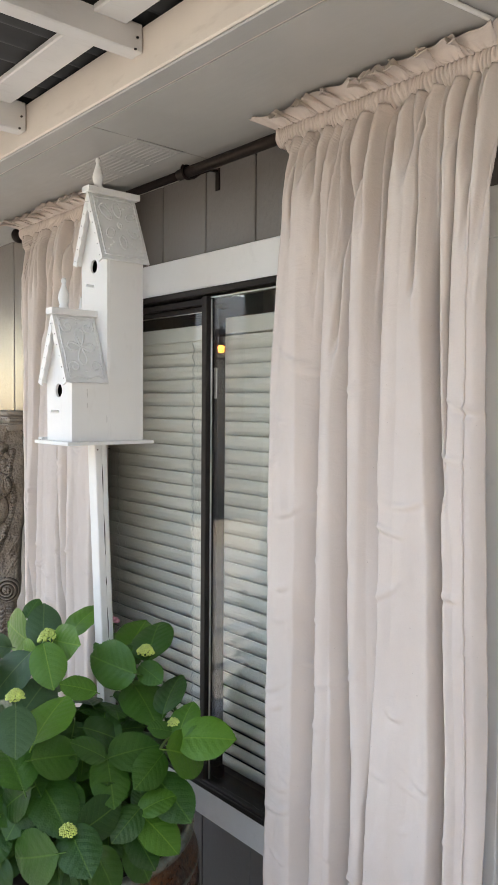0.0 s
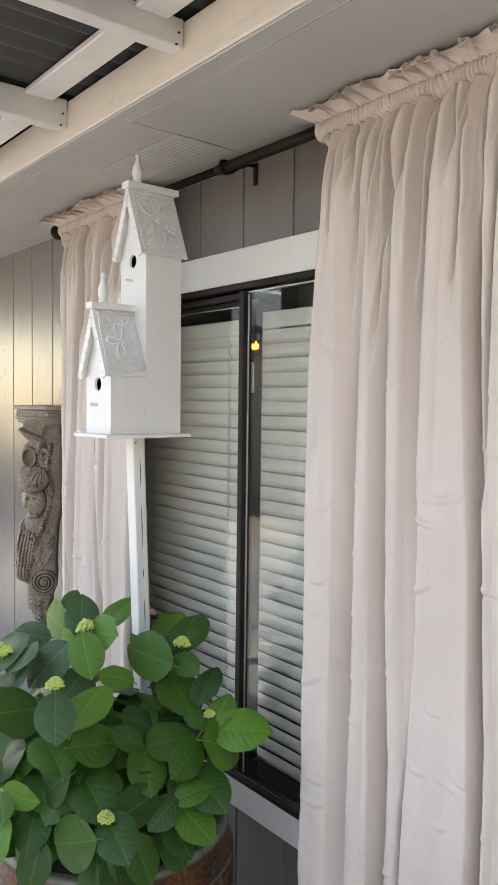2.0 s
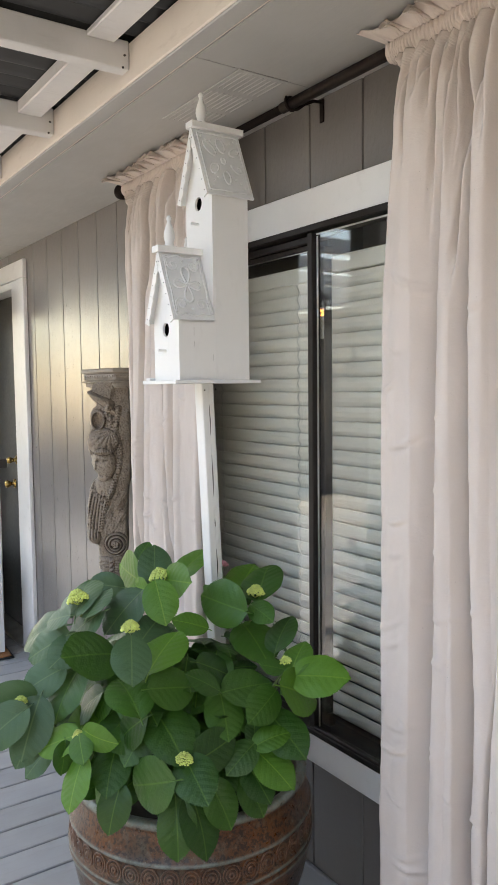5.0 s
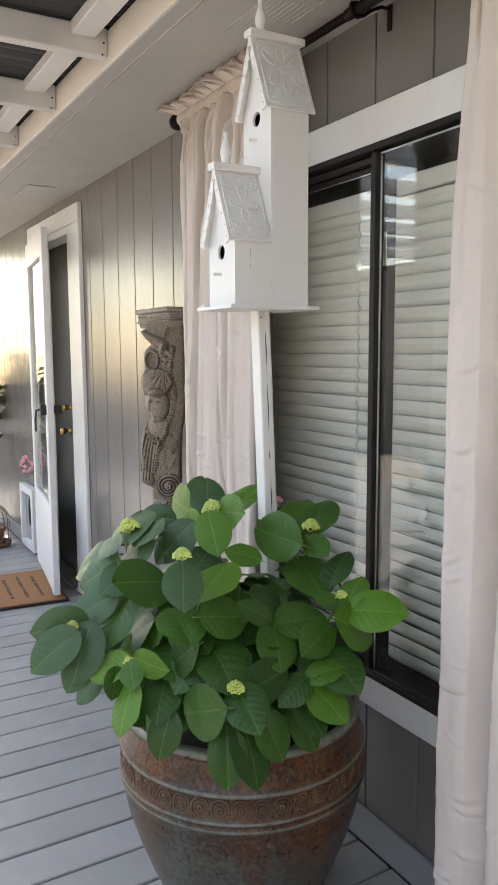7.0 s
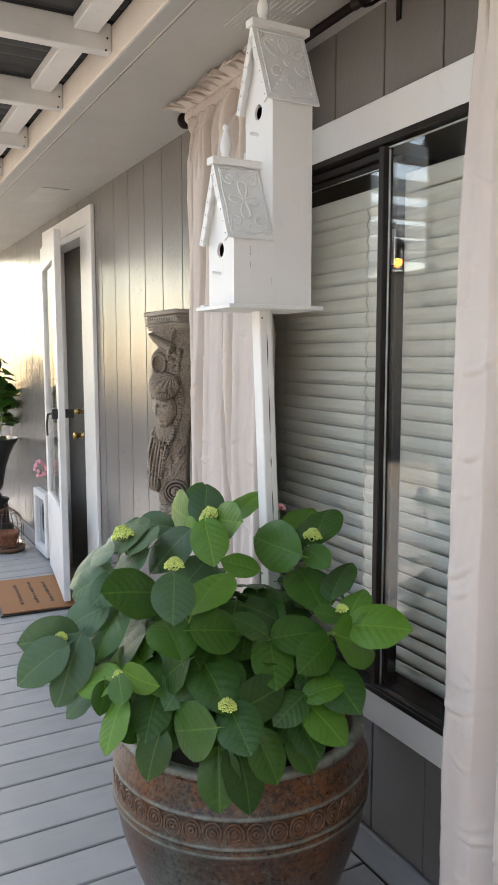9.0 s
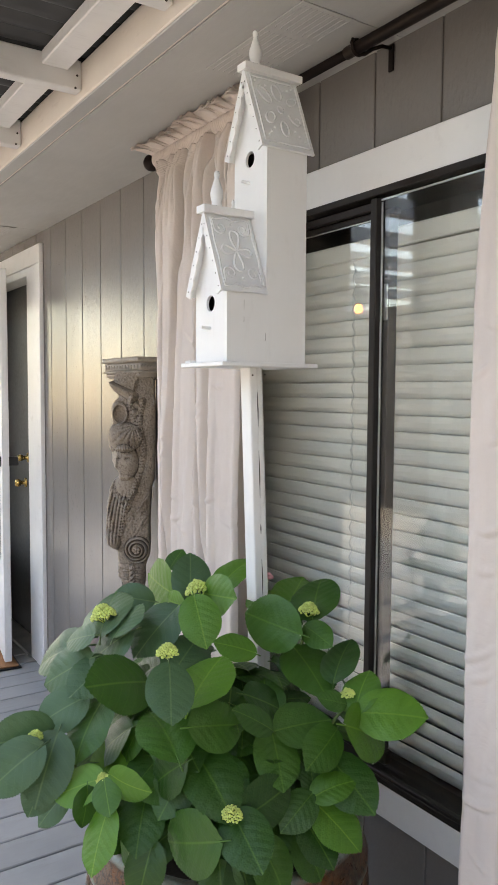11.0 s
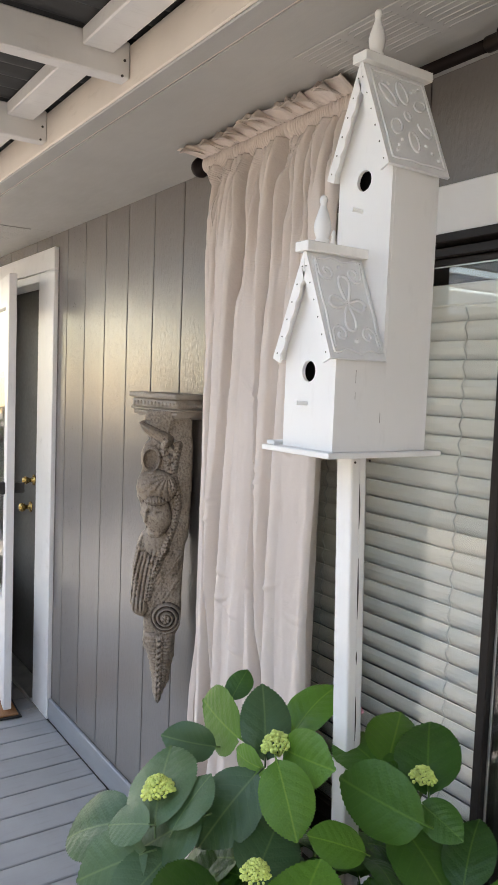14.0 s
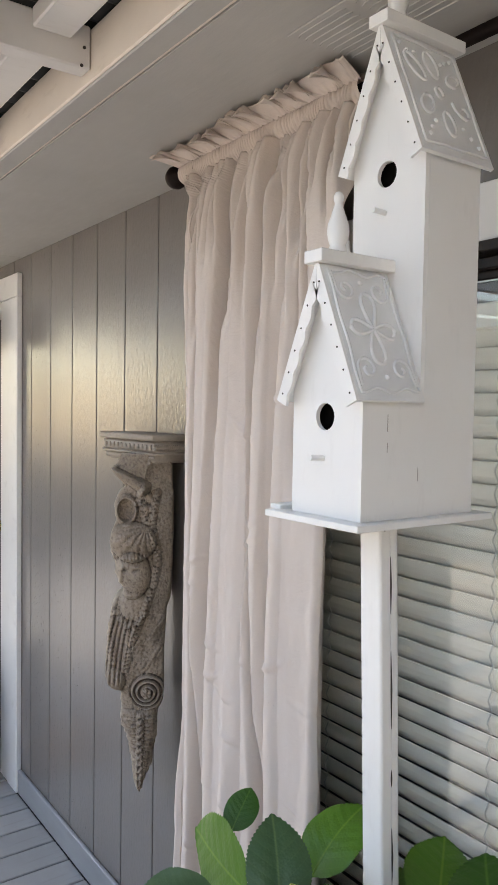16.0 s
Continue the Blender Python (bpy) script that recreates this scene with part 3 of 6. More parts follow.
for yy in (1.805, 2.70, 1.0):
    bm = bmesh.new()
    box(bm, 1.3955, 1.3995, yy - 0.008, yy + 0.008, 2.118, 2.176, 0.001)
    rpart("bracket_plate", bm, smooth=False)
    tubepts = [(1.397, yy, 2.168), (1.37, yy, 2.166), (1.34, yy, 2.152), (1.318, yy, 2.136), (1.298, yy, 2.1295), (1.284, yy, 2.138), (1.281, yy, 2.152), (1.285, yy, 2.160)]
    bm = bmesh.new()
    tube(bm, tubepts if yy == 1.805 else tubepts[:4], 0.0042, 8)
    rpart("bracket_arm", bm)
    bm = bmesh.new()
    ring = [(1.298 + 0.0165 * math.cos(a), yy, 2.145 + 0.0165 * math.sin(a)) for a in [2 * math.pi * i / 16 for i in range(16)]]
    tube(bm, ring, 0.0035, 6, closed=True)
    rpart("rod_ring", bm)


# ---------------------------------------------------------------- curtains
def along(path, z, k=1):
    """Value k at height z on a line of rows that run from high to low."""
    if z >= path[0][0]:
        return path[0][k]
    for a, b in zip(path, path[1:]):
        if z >= b[0]:
            t = (a[0] - z) / (a[0] - b[0])
            t = t * t * (3 - 2 * t) * 0.5 + t * 0.5
            return a[k] + (b[k] - a[k]) * t
    return path[-1][k]


def curtain(name, label, edge_a, edge_b, upper_y, valleys, z_low, seed, hem_u, push, shift, deepen):
    """edge_a, edge_b: the two side edges (z, y); valleys: rows (z, y, depth) and the widths of their flanks."""
    c = thing(name, (1.298, sum(upper_y) / 2, z_low), label, "curtain", "curtains on the rod")
    rnd = random.Random(seed)
    base = Vector((1.298, sum(upper_y) / 2, z_low))
    NU, NV = 360, 400
    ya, yb = upper_y
    ztop = 2.124
    ph = [rnd.uniform(0, 6.28) for _ in range(12)]
    vals = [(p, wl, wr_) for p, wl, wr_ in valleys]
    # short gathers under the heading
    y = min(ya, yb) + 0.012
    while y < max(ya, yb) - 0.01:
        zz = rnd.uniform(1.62, 2.02)
        dd = rnd.uniform(0.011, 0.023)
        vals.append(([(2.13, y, dd * 0.9), (2.08, y + rnd.uniform(-0.004, 0.004), dd), (zz, y + rnd.uniform(-0.014, 0.014), 0.0)], rnd.uniform(0.014, 0.03), rnd.uniform(0.005, 0.012)))
        y += rnd.uniform(0.014, 0.027)
    creases = []
    for _ in range(60):
        creases.append((rnd.uniform(0.04, 0.96), 0.1 + 1.55 * rnd.random() ** 1.3, rnd.uniform(0.003, 0.0075), rnd.uniform(-0.5, 0.5), rnd.uniform(0.018, 0.055), rnd.uniform(0.3, 1)))
    h_ = abs(ya - yb)
    rows_ = []
    for j in range(NV + 1):
        z = ztop + (z_low - ztop) * j / NV
        drop_ = ztop - z
        front = 1.270 - push * (1 - math.exp(-drop_ / 0.07))
        a, b = along(edge_a, z), along(edge_b, z)
        here = [(along(p, z) + shift, along(p, z, 2) * deepen, wl, wr_) for p, wl, wr_ in vals if p[-1][2] > 0 or z > p[-1][0]]
        near_ = [q_ for q_ in creases if abs(z - q_[1]) < 0.09]
        row = []
        for i in range(NU + 1):
            u = i / NU
            y = a + (b - a) * u
            x = front
            lap = 0.0
            for yv, d, wl, wr_ in here:
                dy = y - yv
                if d > 0.02 and -0.034 < dy < -0.004:
                    # the fold beside a deep valley rolls over it
                    s_ = (dy + 0.034) / 0.030
                    lap += min(0.008, 0.2 * (d - 0.02)) * s_ * s_ * (3 - 2 * s_)
                    x -= min(0.007, 0.12 * (d - 0.02)) * math.sin(math.pi * s_)
                if 0 <= dy < wl:
                    x += d * (1 - dy / wl) ** (1.15 if wl > 0.04 else 2.0)
                elif -wr_ < dy < 0:
                    x += d * (1 + dy / wr_) ** 1.8
                if d > 0.005 and -0.006 < dy < 0.010:
                    x += min(1.0, 0.15 + drop_ / 0.25) * min(1.7 * (d - 0.005), 0.085) * min(1.0, 2.2 * (1 - (dy / 0.010 if dy > 0 else -dy / 0.006)))
            x += 0.004 * math.sin(y * 46 + z * 2.2 + ph[5]) + 0.0018 * math.sin(y * 95 + z * 5 + ph[6])
            x += 0.0035 * noise.noise(Vector((y * 22, z * 5.0, seed))) + 0.0016 * noise.noise(Vector((y * 60, z * 24.0, seed + 3)))
            for cu, cz, ca, ct, cw, cs in near_:
                du = (y - (min(a, b) + cu * h_)) / cw
                if abs(du) < 1.5:
                    dz = (z - cz - ct * cw * du - 0.25 * cw * du * du) / 0.0062
                    if abs(dz) < 3:
                        x += ca * math.exp(-du * du * 2) * (-math.exp(-dz * dz) + 0.7 * cs * math.exp(-(dz + 1.5) ** 2))
            ends = max(0.0, 1 - min(u, 1 - u) * h_ / 0.02)
            x += 0.016 * ends * ends
            yy = y + 0.003 * math.sin(z * 6 + ph[7]) + 0.002 * noise.noise(Vector((u * 6, z * 9, seed + 7)))
            yy += lap * min(1.0, max(0.0, 1 - (x - front) / 0.05))
            row.append((min(x, 1.368) - base.x, yy - base.y, z - base.z))
        rows_.append(row)
    bm = bmesh.new()
    grid = [[bm.verts.new(p) for p in row] for row in rows_]
    for a, b in zip(grid, grid[1:]):
        for i in range(NU):
            bm.faces.new((a[i], a[i + 1], b[i + 1], b[i]))
    drop = part("drop", bm, CLOTH, c, smooth=True)
    so = drop.modifiers.new("thick", "SOLIDIFY")
    so.thickness = 0.0016
    so.offset = 0
    # raised hem down one side
    bm = bmesh.new()
    hi_ = int(hem_u * NU)
    tube(bm, [(row[hi_][0] - 0.0018 + 0.0006 * math.sin(j * 0.9), row[hi_][1], row[hi_][2]) for j, row in enumerate(rows_) if j % 2 == 0], 0.0024, 6)
    part("hem", bm, CLOTH, c, "raised stitched hem edge", True)
    # rod pocket: sleeve round the rod, drawn up into narrow tucks
    bm = bmesh.new()
    prev = None
    NG, KR = 1300, 18
    tucks = h_ / 0.009
    for i in range(NG + 1):
        u = i / NG
        y = ya + (yb - ya) * u
        p1 = math.pi * tucks * u + 1.6 * math.sin(u * 19 + ph[8]) + ph[9]
        ring = []
        for k in range(KR):
            a = 2 * math.pi * k / KR
            g = abs(math.sin(p1 + 0.9 * math.sin(a * 2 + u * 31 + ph[10]) + 0.5 * math.sin(a + u * 70))) ** 0.75
            low = 0.5 + 0.5 * noise.noise(Vector((u * h_ * 55, a * 0.8, seed)))
            r = 0.0172 + (0.0050 + 0.0022 * low) * g
            ring.append(bm.verts.new((1.299 + r * math.cos(a) - base.x, y + 0.0025 * math.sin(a + u * 50) - base.y, 2.1425 + 1.16 * r * math.sin(a) - base.z)))
        if prev:
            for k in range(KR):
                bm.faces.new((prev[k], prev[(k + 1) % KR], ring[(k + 1) % KR], ring[k]))
        prev = ring
    part("rod_pocket", bm, CLOTH, c, smooth=True)
    # standing ruffle above the pocket: loose flaps that overlap and flare out under the soffit
    bm = bmesh.new()
    prev = None
    NR, H = 900, 12
    nr = round(h_ / 0.05)
    sgn = 1 if yb > ya else -1
    wide_ = [rnd.uniform(0.6, 1.5) for _ in range(nr)]
    ends_ = [0.0]
    for w_ in wide_:
        ends_.append(ends_[-1] + w_ / sum(wide_))
    tall_ = [rnd.uniform(0.8, 1.1) for _ in range(nr + 1)]
    lean_ = [rnd.uniform(0.75, 1.2) for _ in range(nr + 1)]
    for i in range(NR + 1):
        u = i / NR
        n_ = max(k for k in range(nr) if ends_[k] <= u or k == 0)
        w_ = ends_[n_ + 1] - ends_[n_]
        f_ = (u - ends_[n_]) / w_
        sm = f_ * f_ * (3 - 2 * f_)
        tall, lean_here = (q_[n_] * (1 - sm) + q_[n_ + 1] * sm for q_ in (tall_, lean_))
        col = []
        for k in range(H + 1):
            t_ = k / H
            calm = min(1.0, u / 0.05, (1 - u) / 0.05)
            fold = calm * (math.sin(2 * math.pi * f_) + 0.2 * math.sin(6 * math.pi * f_ + n_)) * t_ ** 0.8
            swell = calm * (math.cos(2 * math.pi * f_ + 0.5) + 0.25 * math.cos(6 * math.pi * f_ + 1.7 * n_)) * t_ ** 0.8
            pinch = abs(math.sin(math.pi * tucks * u + ph[9])) * (1 - t_) ** 2
            crease = noise.noise(Vector((u * h_ * 130, t_ * 1.2, seed + 5))) * (1 - 0.5 * t_)
            x = 1.286 - 0.072 * tall * t_ - 0.017 * lean_here * swell - 0.006 * pinch - 0.005 * crease
            z = 2.156 + 0.0185 * t_ ** 0.9 - 0.021 * t_ * lean_here * max(0.0, swell + 0.2) + 0.003 * crease
            z = min(z, 2.1738 - 0.0006 * math.cos(20 * u))
            yy = ya + (yb - ya) * u - sgn * w_ * h_ * 0.42 * fold * lean_here
            if u < 0.06:
                yy -= sgn * 0.02 * t_ * (1 - u / 0.06)
            if u > 0.94:
                yy += sgn * 0.02 * t_ * (1 - (1 - u) / 0.06)
            col.append(bm.verts.new((x - base.x, yy - base.y, z - base.z)))
        if prev:
            for k in range(H):
                bm.faces.new((prev[k], prev[k + 1], col[k + 1], col[k]))
        prev = col
    ruf = part("ruffle", bm, CLOTH, c, smooth=True)
    so = ruf.modifiers.new("thick", "SOLIDIFY")
    so.thickness = 0.0016
    return c


curtain("curtain", "near-floor-length natural linen curtain with gathered ruffle heading, bunched in broad folds",
        [(2.12, 1.437), (2.08, 1.404), (1.96, 1.398), (1.52, 1.420), (1.08, 1.427), (0.63, 1.416), (0.03, 1.413)],
        [(2.12, 0.905), (1.5, 0.893), (0.86, 0.884), (0.03, 0.88)], (1.455, 0.905),
        [([(2.08, 1.27, 0.010), (1.93, 1.272, 0.018), (1.52, 1.266, 0.045), (0.7, 1.273, 0.050), (0.03, 1.275, 0.05)], 0.068, 0.010),
         ([(2.05, 1.182, 0.02), (1.92, 1.187, 0.045), (1.13, 1.188, 0.055), (0.74, 1.178, 0.065), (0.03, 1.170, 0.07)], 0.046, 0.008),
         ([(2.07, 1.226, 0.028), (1.9, 1.225, 0.03), (1.6, 1.235, 0.0)], 0.03, 0.008),
         ([(2.03, 1.115, 0.028), (1.9, 1.109, 0.045), (1.52, 1.110, 0.040), (1.15, 1.117, 0.022), (0.75, 1.141, 0.012), (0.03, 1.145, 0.012)], 0.05, 0.010),
         ([(2.02, 1.053, 0.025), (1.9, 1.05, 0.018), (1.7, 1.05, 0.0)], 0.03, 0.010),
         ([(2.05, 1.018, 0.035), (1.89, 1.014, 0.075), (1.52, 1.000, 0.085), (1.18, 0.984, 0.085), (0.83, 0.972, 0.085), (0.03, 0.967, 0.085)], 0.024, 0.024),
         ([(2.08, 0.978, 0.02), (1.88, 0.973, 0.018), (1.5, 0.972, 0.012), (1.3, 0.970, 0.0)], 0.02, 0.008)],
        0.03, 4, 0.945, 0.048, -0.010, 1.65)
curtain("curtain", "natural linen curtain with gathered ruffle heading, drawn aside in narrow folds",
        [(2.12, 2.742), (2.07, 2.690), (1.62, 2.673), (0.9, 2.673), (0.68, 2.688), (0.03, 2.70)],
        [(2.12, 2.155), (1.9, 2.16), (1.36, 2.185), (0.03, 2.186)], (2.765, 2.155),
        [([(2.06, 2.656, 0.012), (1.62, 2.650, 0.015), (0.9, 2.640, 0.015), (0.03, 2.65, 0.015)], 0.045, 0.006),
         ([(2.06, 2.60, 0.025), (1.62, 2.607, 0.045), (1.29, 2.606, 0.055), (0.74, 2.592, 0.055), (0.03, 2.585, 0.05)], 0.022, 0.008),
         ([(2.04, 2.536, 0.022), (1.9, 2.538, 0.02), (1.4, 2.56, 0.0)], 0.025, 0.008),
         ([(2.05, 2.503, 0.045), (1.94, 2.503, 0.055), (1.62, 2.513, 0.055), (1.30, 2.531, 0.05), (0.94, 2.553, 0.045), (0.03, 2.568, 0.03)], 0.045, 0.007),
         ([(2.05, 2.44, 0.02), (1.93, 2.424, 0.02), (1.62, 2.42, 0.014), (0.03, 2.418, 0.014)], 0.055, 0.006),
         ([(2.05, 2.366, 0.035), (1.92, 2.384, 0.065), (1.32, 2.391, 0.06), (1.0, 2.377, 0.07), (0.83, 2.363, 0.07), (0.03, 2.355, 0.07)], 0.03, 0.009),
         ([(2.05, 2.309, 0.022), (1.91, 2.304, 0.02), (1.62, 2.315, 0.022), (1.0, 2.325, 0.040), (0.03, 2.326, 0.040)], 0.045, 0.008),
         ([(2.05, 2.257, 0.025), (1.9, 2.262, 0.018), (1.4, 2.26, 0.0)], 0.03, 0.010)],
        0.03, 9, 0.05, 0.038, -0.004, 2.0)
# ---------------------------------------------------------------- birdhouse on its post
BHC = Vector((1.07, 1.87, 1.46))
bird = thing("birdhouse", BHC, "white painted wooden two-storey birdhouse on a post, with embossed roofs", "birdhouse")


def bpart(name, bm, mat, parent=None, label="", smooth=False):
    if parent is None:
        bmesh.ops.translate(bm, verts=bm.verts, vec=-BHC)
        return part(name, bm, mat, bird, label, smooth)
    bmesh.ops.translate(bm, verts=bm.verts, vec=-BHC)
    return part(name, bm, mat, parent, label, smooth)


def gable_plate(x, thick, yc, hw, z0, ze, zp, hole, hr):
    """Front wall with a pointed top and a round hole, facing -x."""
    bm = bmesh.new()
    out = [bm.verts.new((x, yc + a, z)) for a, z in ((-hw, z0), (hw, z0), (hw, ze), (0, zp), (-hw, ze))]
    cir = [bm.verts.new((x, yc + hole[0] + hr * math.cos(2 * math.pi * i / 24), hole[1] + hr * math.sin(2 * math.pi * i / 24))) for i in range(24)]
    es = [bm.edges.new((a, b)) for loop in (out, cir) for a, b in zip(loop, loop[1:] + loop[:1])]
    bmesh.ops.triangle_fill(bm, use_beauty=True, edges=es)
    res = bmesh.ops.extrude_face_region(bm, geom=bm.faces[:])
    bmesh.ops.translate(bm, verts=[v for v in res["geom"] if isinstance(v, bmesh.types.BMVert)], vec=(thick, 0, 0))
    return bm


def house(name, x0, x1, y0, y1, z0, ze, zp, hole_z, perch_z, eave, motif, cap, fin_x, side_from=None):
    yc, hw = (y0 + y1) / 2, (y1 - y0) / 2
    slope = (zp - ze) / hw
    body = bpart(name, gable_plate(x0, 0.006, yc, hw - (0.0005 if name == "tower" else 0), z0, ze, zp + 0.006, (0.002, hole_z), 0.0165), BHWHITE)
    for d in ((x0 + 0.006, x1, y0, y0 + 0.006, z0, ze), (x0 + 0.006, x1, y1 - 0.006, y1, z0, ze)):
        bpart("side_wall", boxes(d), BHWHITE, body)
    bpart("back_wall", boxes((x1 - 0.012, x1 - 0.0065, y0 + 0.006, y1 - 0.006, z0, ze)), BHWHITE, body)
    # black plate close behind the hole, its colour standing for the hollow's shade
    bm = bmesh.new()
    box(bm, x0 + 0.022, x0 + 0.027, y0 + 0.0062, y1 - 0.0062, hole_z - 0.06, hole_z + 0.024)
    bpart("inside", bm, HOLE_SHADE, body, "black plate painting the shade inside the hole")
    bpart("perch", tube(bmesh.new(), [(x0 - 0.021, yc + 0.004, perch_z + 0.001), (x0 + 0.004, yc + 0.004, perch_z)], 0.0034, 10), BHWHITE, body)
    xr0, xr1 = eave
    bm = bmesh.new()
    tri = [[bm.verts.new((x, yc + a, z)) for a, z in ((-hw, ze), (hw, ze), (0, zp + 0.006))] for x in (x0 + 0.0062, x1 - 0.0065)]
    bm.faces.new(tri[0])
    bm.faces.new(tri[1])
    for a_, b_ in ((0, 1), (1, 2), (2, 0)):
        bm.faces.new((tri[0][a_], tri[0][b_], tri[1][b_], tri[1][a_]))
    bpart("gable_block", bm, BHWHITE, body)
    ov = 0.010                      # how far the roof hangs past the walls
    for s in (-1, 1):
        # roof panel
        roof_ = bmesh.new()
        n = Vector((0, s * slope, 1)).normalized()
        a = Vector((0, yc, zp + 0.012))
        d = Vector((0, s * (hw + ov), -slope * (hw + ov)))
        th = 0.005
        c0 = [a, a + d]
        vs = [roof_.verts.new((x, p.y + q * n.y, p.z + q * n.z)) for x in (xr0, xr1) for p in c0 for q in (0, -th)]
        for f in ((0, 2, 3, 1), (4, 5, 7, 6), (0, 4, 6, 2), (1, 3, 7, 5), (2, 6, 7, 3), (0, 1, 5, 4)):
            roof_.faces.new([vs[i] for i in f])
        rp = bpart("roof_panel", roof_, BHROOF, None, "grey-white embossed metal roof panel")
        # raised border and motif, in panel coordinates (p along the ridge, q down the slope)
        L, S = xr1 - xr0, d.length
        dn = d.normalized()

        def at(p, q, lift=0.0008):
            w = a + dn * (q * S) + n * lift
            return (xr0 + p * L, w.y, w.z)

        if s == -1 or motif == "petals":
            bm = bmesh.new()
            wob = lambda u, k: (0.004 if motif == "petals" else 0.018) * math.sin(u * 12.566 + k)
            rim = [(0.06 + 0.88 * t, 0.09 + wob(t, 0)) for t in [i / 14 for i in range(15)]] + [(0.94 + 0.5 * wob(t, 1), 0.09 + 0.84 * t) for t in [i / 14 for i in range(1, 15)]] + \
                  [(0.94 - 0.88 * t, 0.93 + wob(t, 2)) for t in [i / 14 for i in range(1, 15)]] + [(0.06 + 0.5 * wob(t, 3), 0.93 - 0.84 * t) for t in [i / 14 for i in range(1, 14)]]
            tube(bm, [at(*r) for r in rim], 0.0019, 5, closed=True)
            asp = L / S

            def petal(cx, cy, ang, ln, wd, r=0.0023):
                pts = []
                for i in range(16):
                    t = 2 * math.pi * i / 16
                    px, py = ln * (0.5 + 0.5 * math.cos(t)), wd * math.sin(t) * (0.6 + 0.4 * math.cos(t))
                    pts.append(at(cx + (px * math.cos(ang) - py * math.sin(ang)) / asp, cy + px * math.sin(ang) + py * math.cos(ang)))
                tube(bm, pts, r, 5, closed=True)

            def oval(cx, cy, ang, ra, rb):
                pts = []
                for i in range(18):
                    t = 2 * math.pi * i / 18
                    px, py = ra * math.cos(t), rb * math.sin(t)
                    pts.append(at(cx + (px * math.cos(ang) - py * math.sin(ang)) / asp, cy + px * math.sin(ang) + py * math.cos(ang)))
                tube(bm, pts, 0.0021, 5, closed=True)

            def dot(cx, cy, r=0.0030):
                blob(bm, at(cx, cy), r, 1)

            if motif == "petals":
                for cx, cy, ang, ra, rb in ((0.26, 0.31, 55, 0.115, 0.055), (0.52, 0.25, 84, 0.105, 0.058), (0.79, 0.33, 150, 0.078, 0.045), (0.51, 0.48, 90, 0.042, 0.034),
                                            (0.27, 0.61, 125, 0.085, 0.055), (0.51, 0.73, 90, 0.095, 0.050)):
                    oval(cx, cy, radians(ang), ra, rb)
                hook = [(0.66, 0.53), (0.68, 0.58), (0.73, 0.62), (0.80, 0.645), (0.86, 0.62), (0.87, 0.575), (0.83, 0.545), (0.79, 0.56)]
                tube(bm, [at(*h) for h in hook], 0.0021, 5)
                for cx, cy in ((0.13, 0.15), (0.21, 0.19), (0.31, 0.19), (0.68, 0.21), (0.76, 0.18), (0.85, 0.15), (0.16, 0.86), (0.22, 0.80), (0.30, 0.74), (0.70, 0.74), (0.78, 0.80), (0.86, 0.86)):
                    dot(cx, cy)
            else:
                for ang, ln in ((94, 0.25), (274, 0.26), (4, 0.19), (184, 0.19)):
                    petal(0.5, 0.5, radians(ang), ln, 0.085 if ln > 0.2 else 0.075, 0.0026)
                for (cx, cy) in ((0.5, 0.16), (0.5, 0.84), (0.17, 0.5), (0.83, 0.5)):
                    dot(cx, cy, 0.0036)
                for sx in (-1, 1):
                    for sy in (-1, 1):
                        pts = [at(0.5 + sx * 0.41, 0.5 + sy * 0.40), at(0.5 + sx * 0.405, 0.5 + sy * 0.36), at(0.5 + sx * 0.395, 0.5 + sy * 0.32)]
                        for i in range(22):
                            t = i / 21
                            ang = t * 7.2
                            rr = 0.072 * (1 - t) ** 0.8 + 0.012
                            cx, cy = 0.5 + sx * 0.255, 0.5 + sy * 0.285
                            pts.append(at(cx + sx * rr * math.cos(ang) / asp, cy - sy * rr * math.sin(ang)))
                        tube(bm, pts, 0.0021, 5)
            bpart("embossing", bm, BHROOF, rp, smooth=True)
        # scalloped barge board on the front edge
        bm = bmesh.new()
        top, bot = [], []
        N = 40
        for i in range(N + 1):
            t = i / N
            w = a + d * t
            depth = 0.0150 + 0.0042 * abs(math.sin(t * math.pi * 6.5)) if t > 0.02 else 0.0155
            top.append((w.y, w.z))
            by, bz = w.y - n.y * depth, w.z - n.z * depth
            if s * (by - yc) < 0.0006:
                by, bz = yc + s * 0.0006, a.z - depth / n.z
            bot.append((by, bz))
        vA = [[bm.verts.new((x, p[0], p[1])) for p in line] for x in (xr0 - 0.0042, xr0 - 0.0002) for line in (top, bot)]
        for i in range(N):
            bm.faces.new((vA[0][i], vA[0][i + 1], vA[1][i + 1], vA[1][i]))
            bm.faces.new((vA[2][i], vA[3][i], vA[3][i + 1], vA[2][i + 1]))
            bm.faces.new((vA[0][i], vA[2][i], vA[2][i + 1], vA[0][i + 1]))
            bm.faces.new((vA[1][i], vA[1][i + 1], vA[3][i + 1], vA[3][i]))
        bm.faces.new((vA[0][0], vA[1][0], vA[3][0], vA[2][0]))
        bm.faces.new((vA[0][N], vA[2][N], vA[3][N], vA[1][N]))
        barge = bpart("barge_board", bm, BHWHITE, None, "scalloped white barge board")
        for i in range(6):
            t = 0.16 + 0.155 * i
            w = a + d * t - n * 0.0075
            bm = bmesh.new()
            blob(bm, (xr0 - 0.0042, w.y, w.z), 0.0014, 1)
            bpart("nail_hole", bm, CRACK, barge, "dark nail hole")
    # ridge cap and finial
    c0_, c1_ = cap
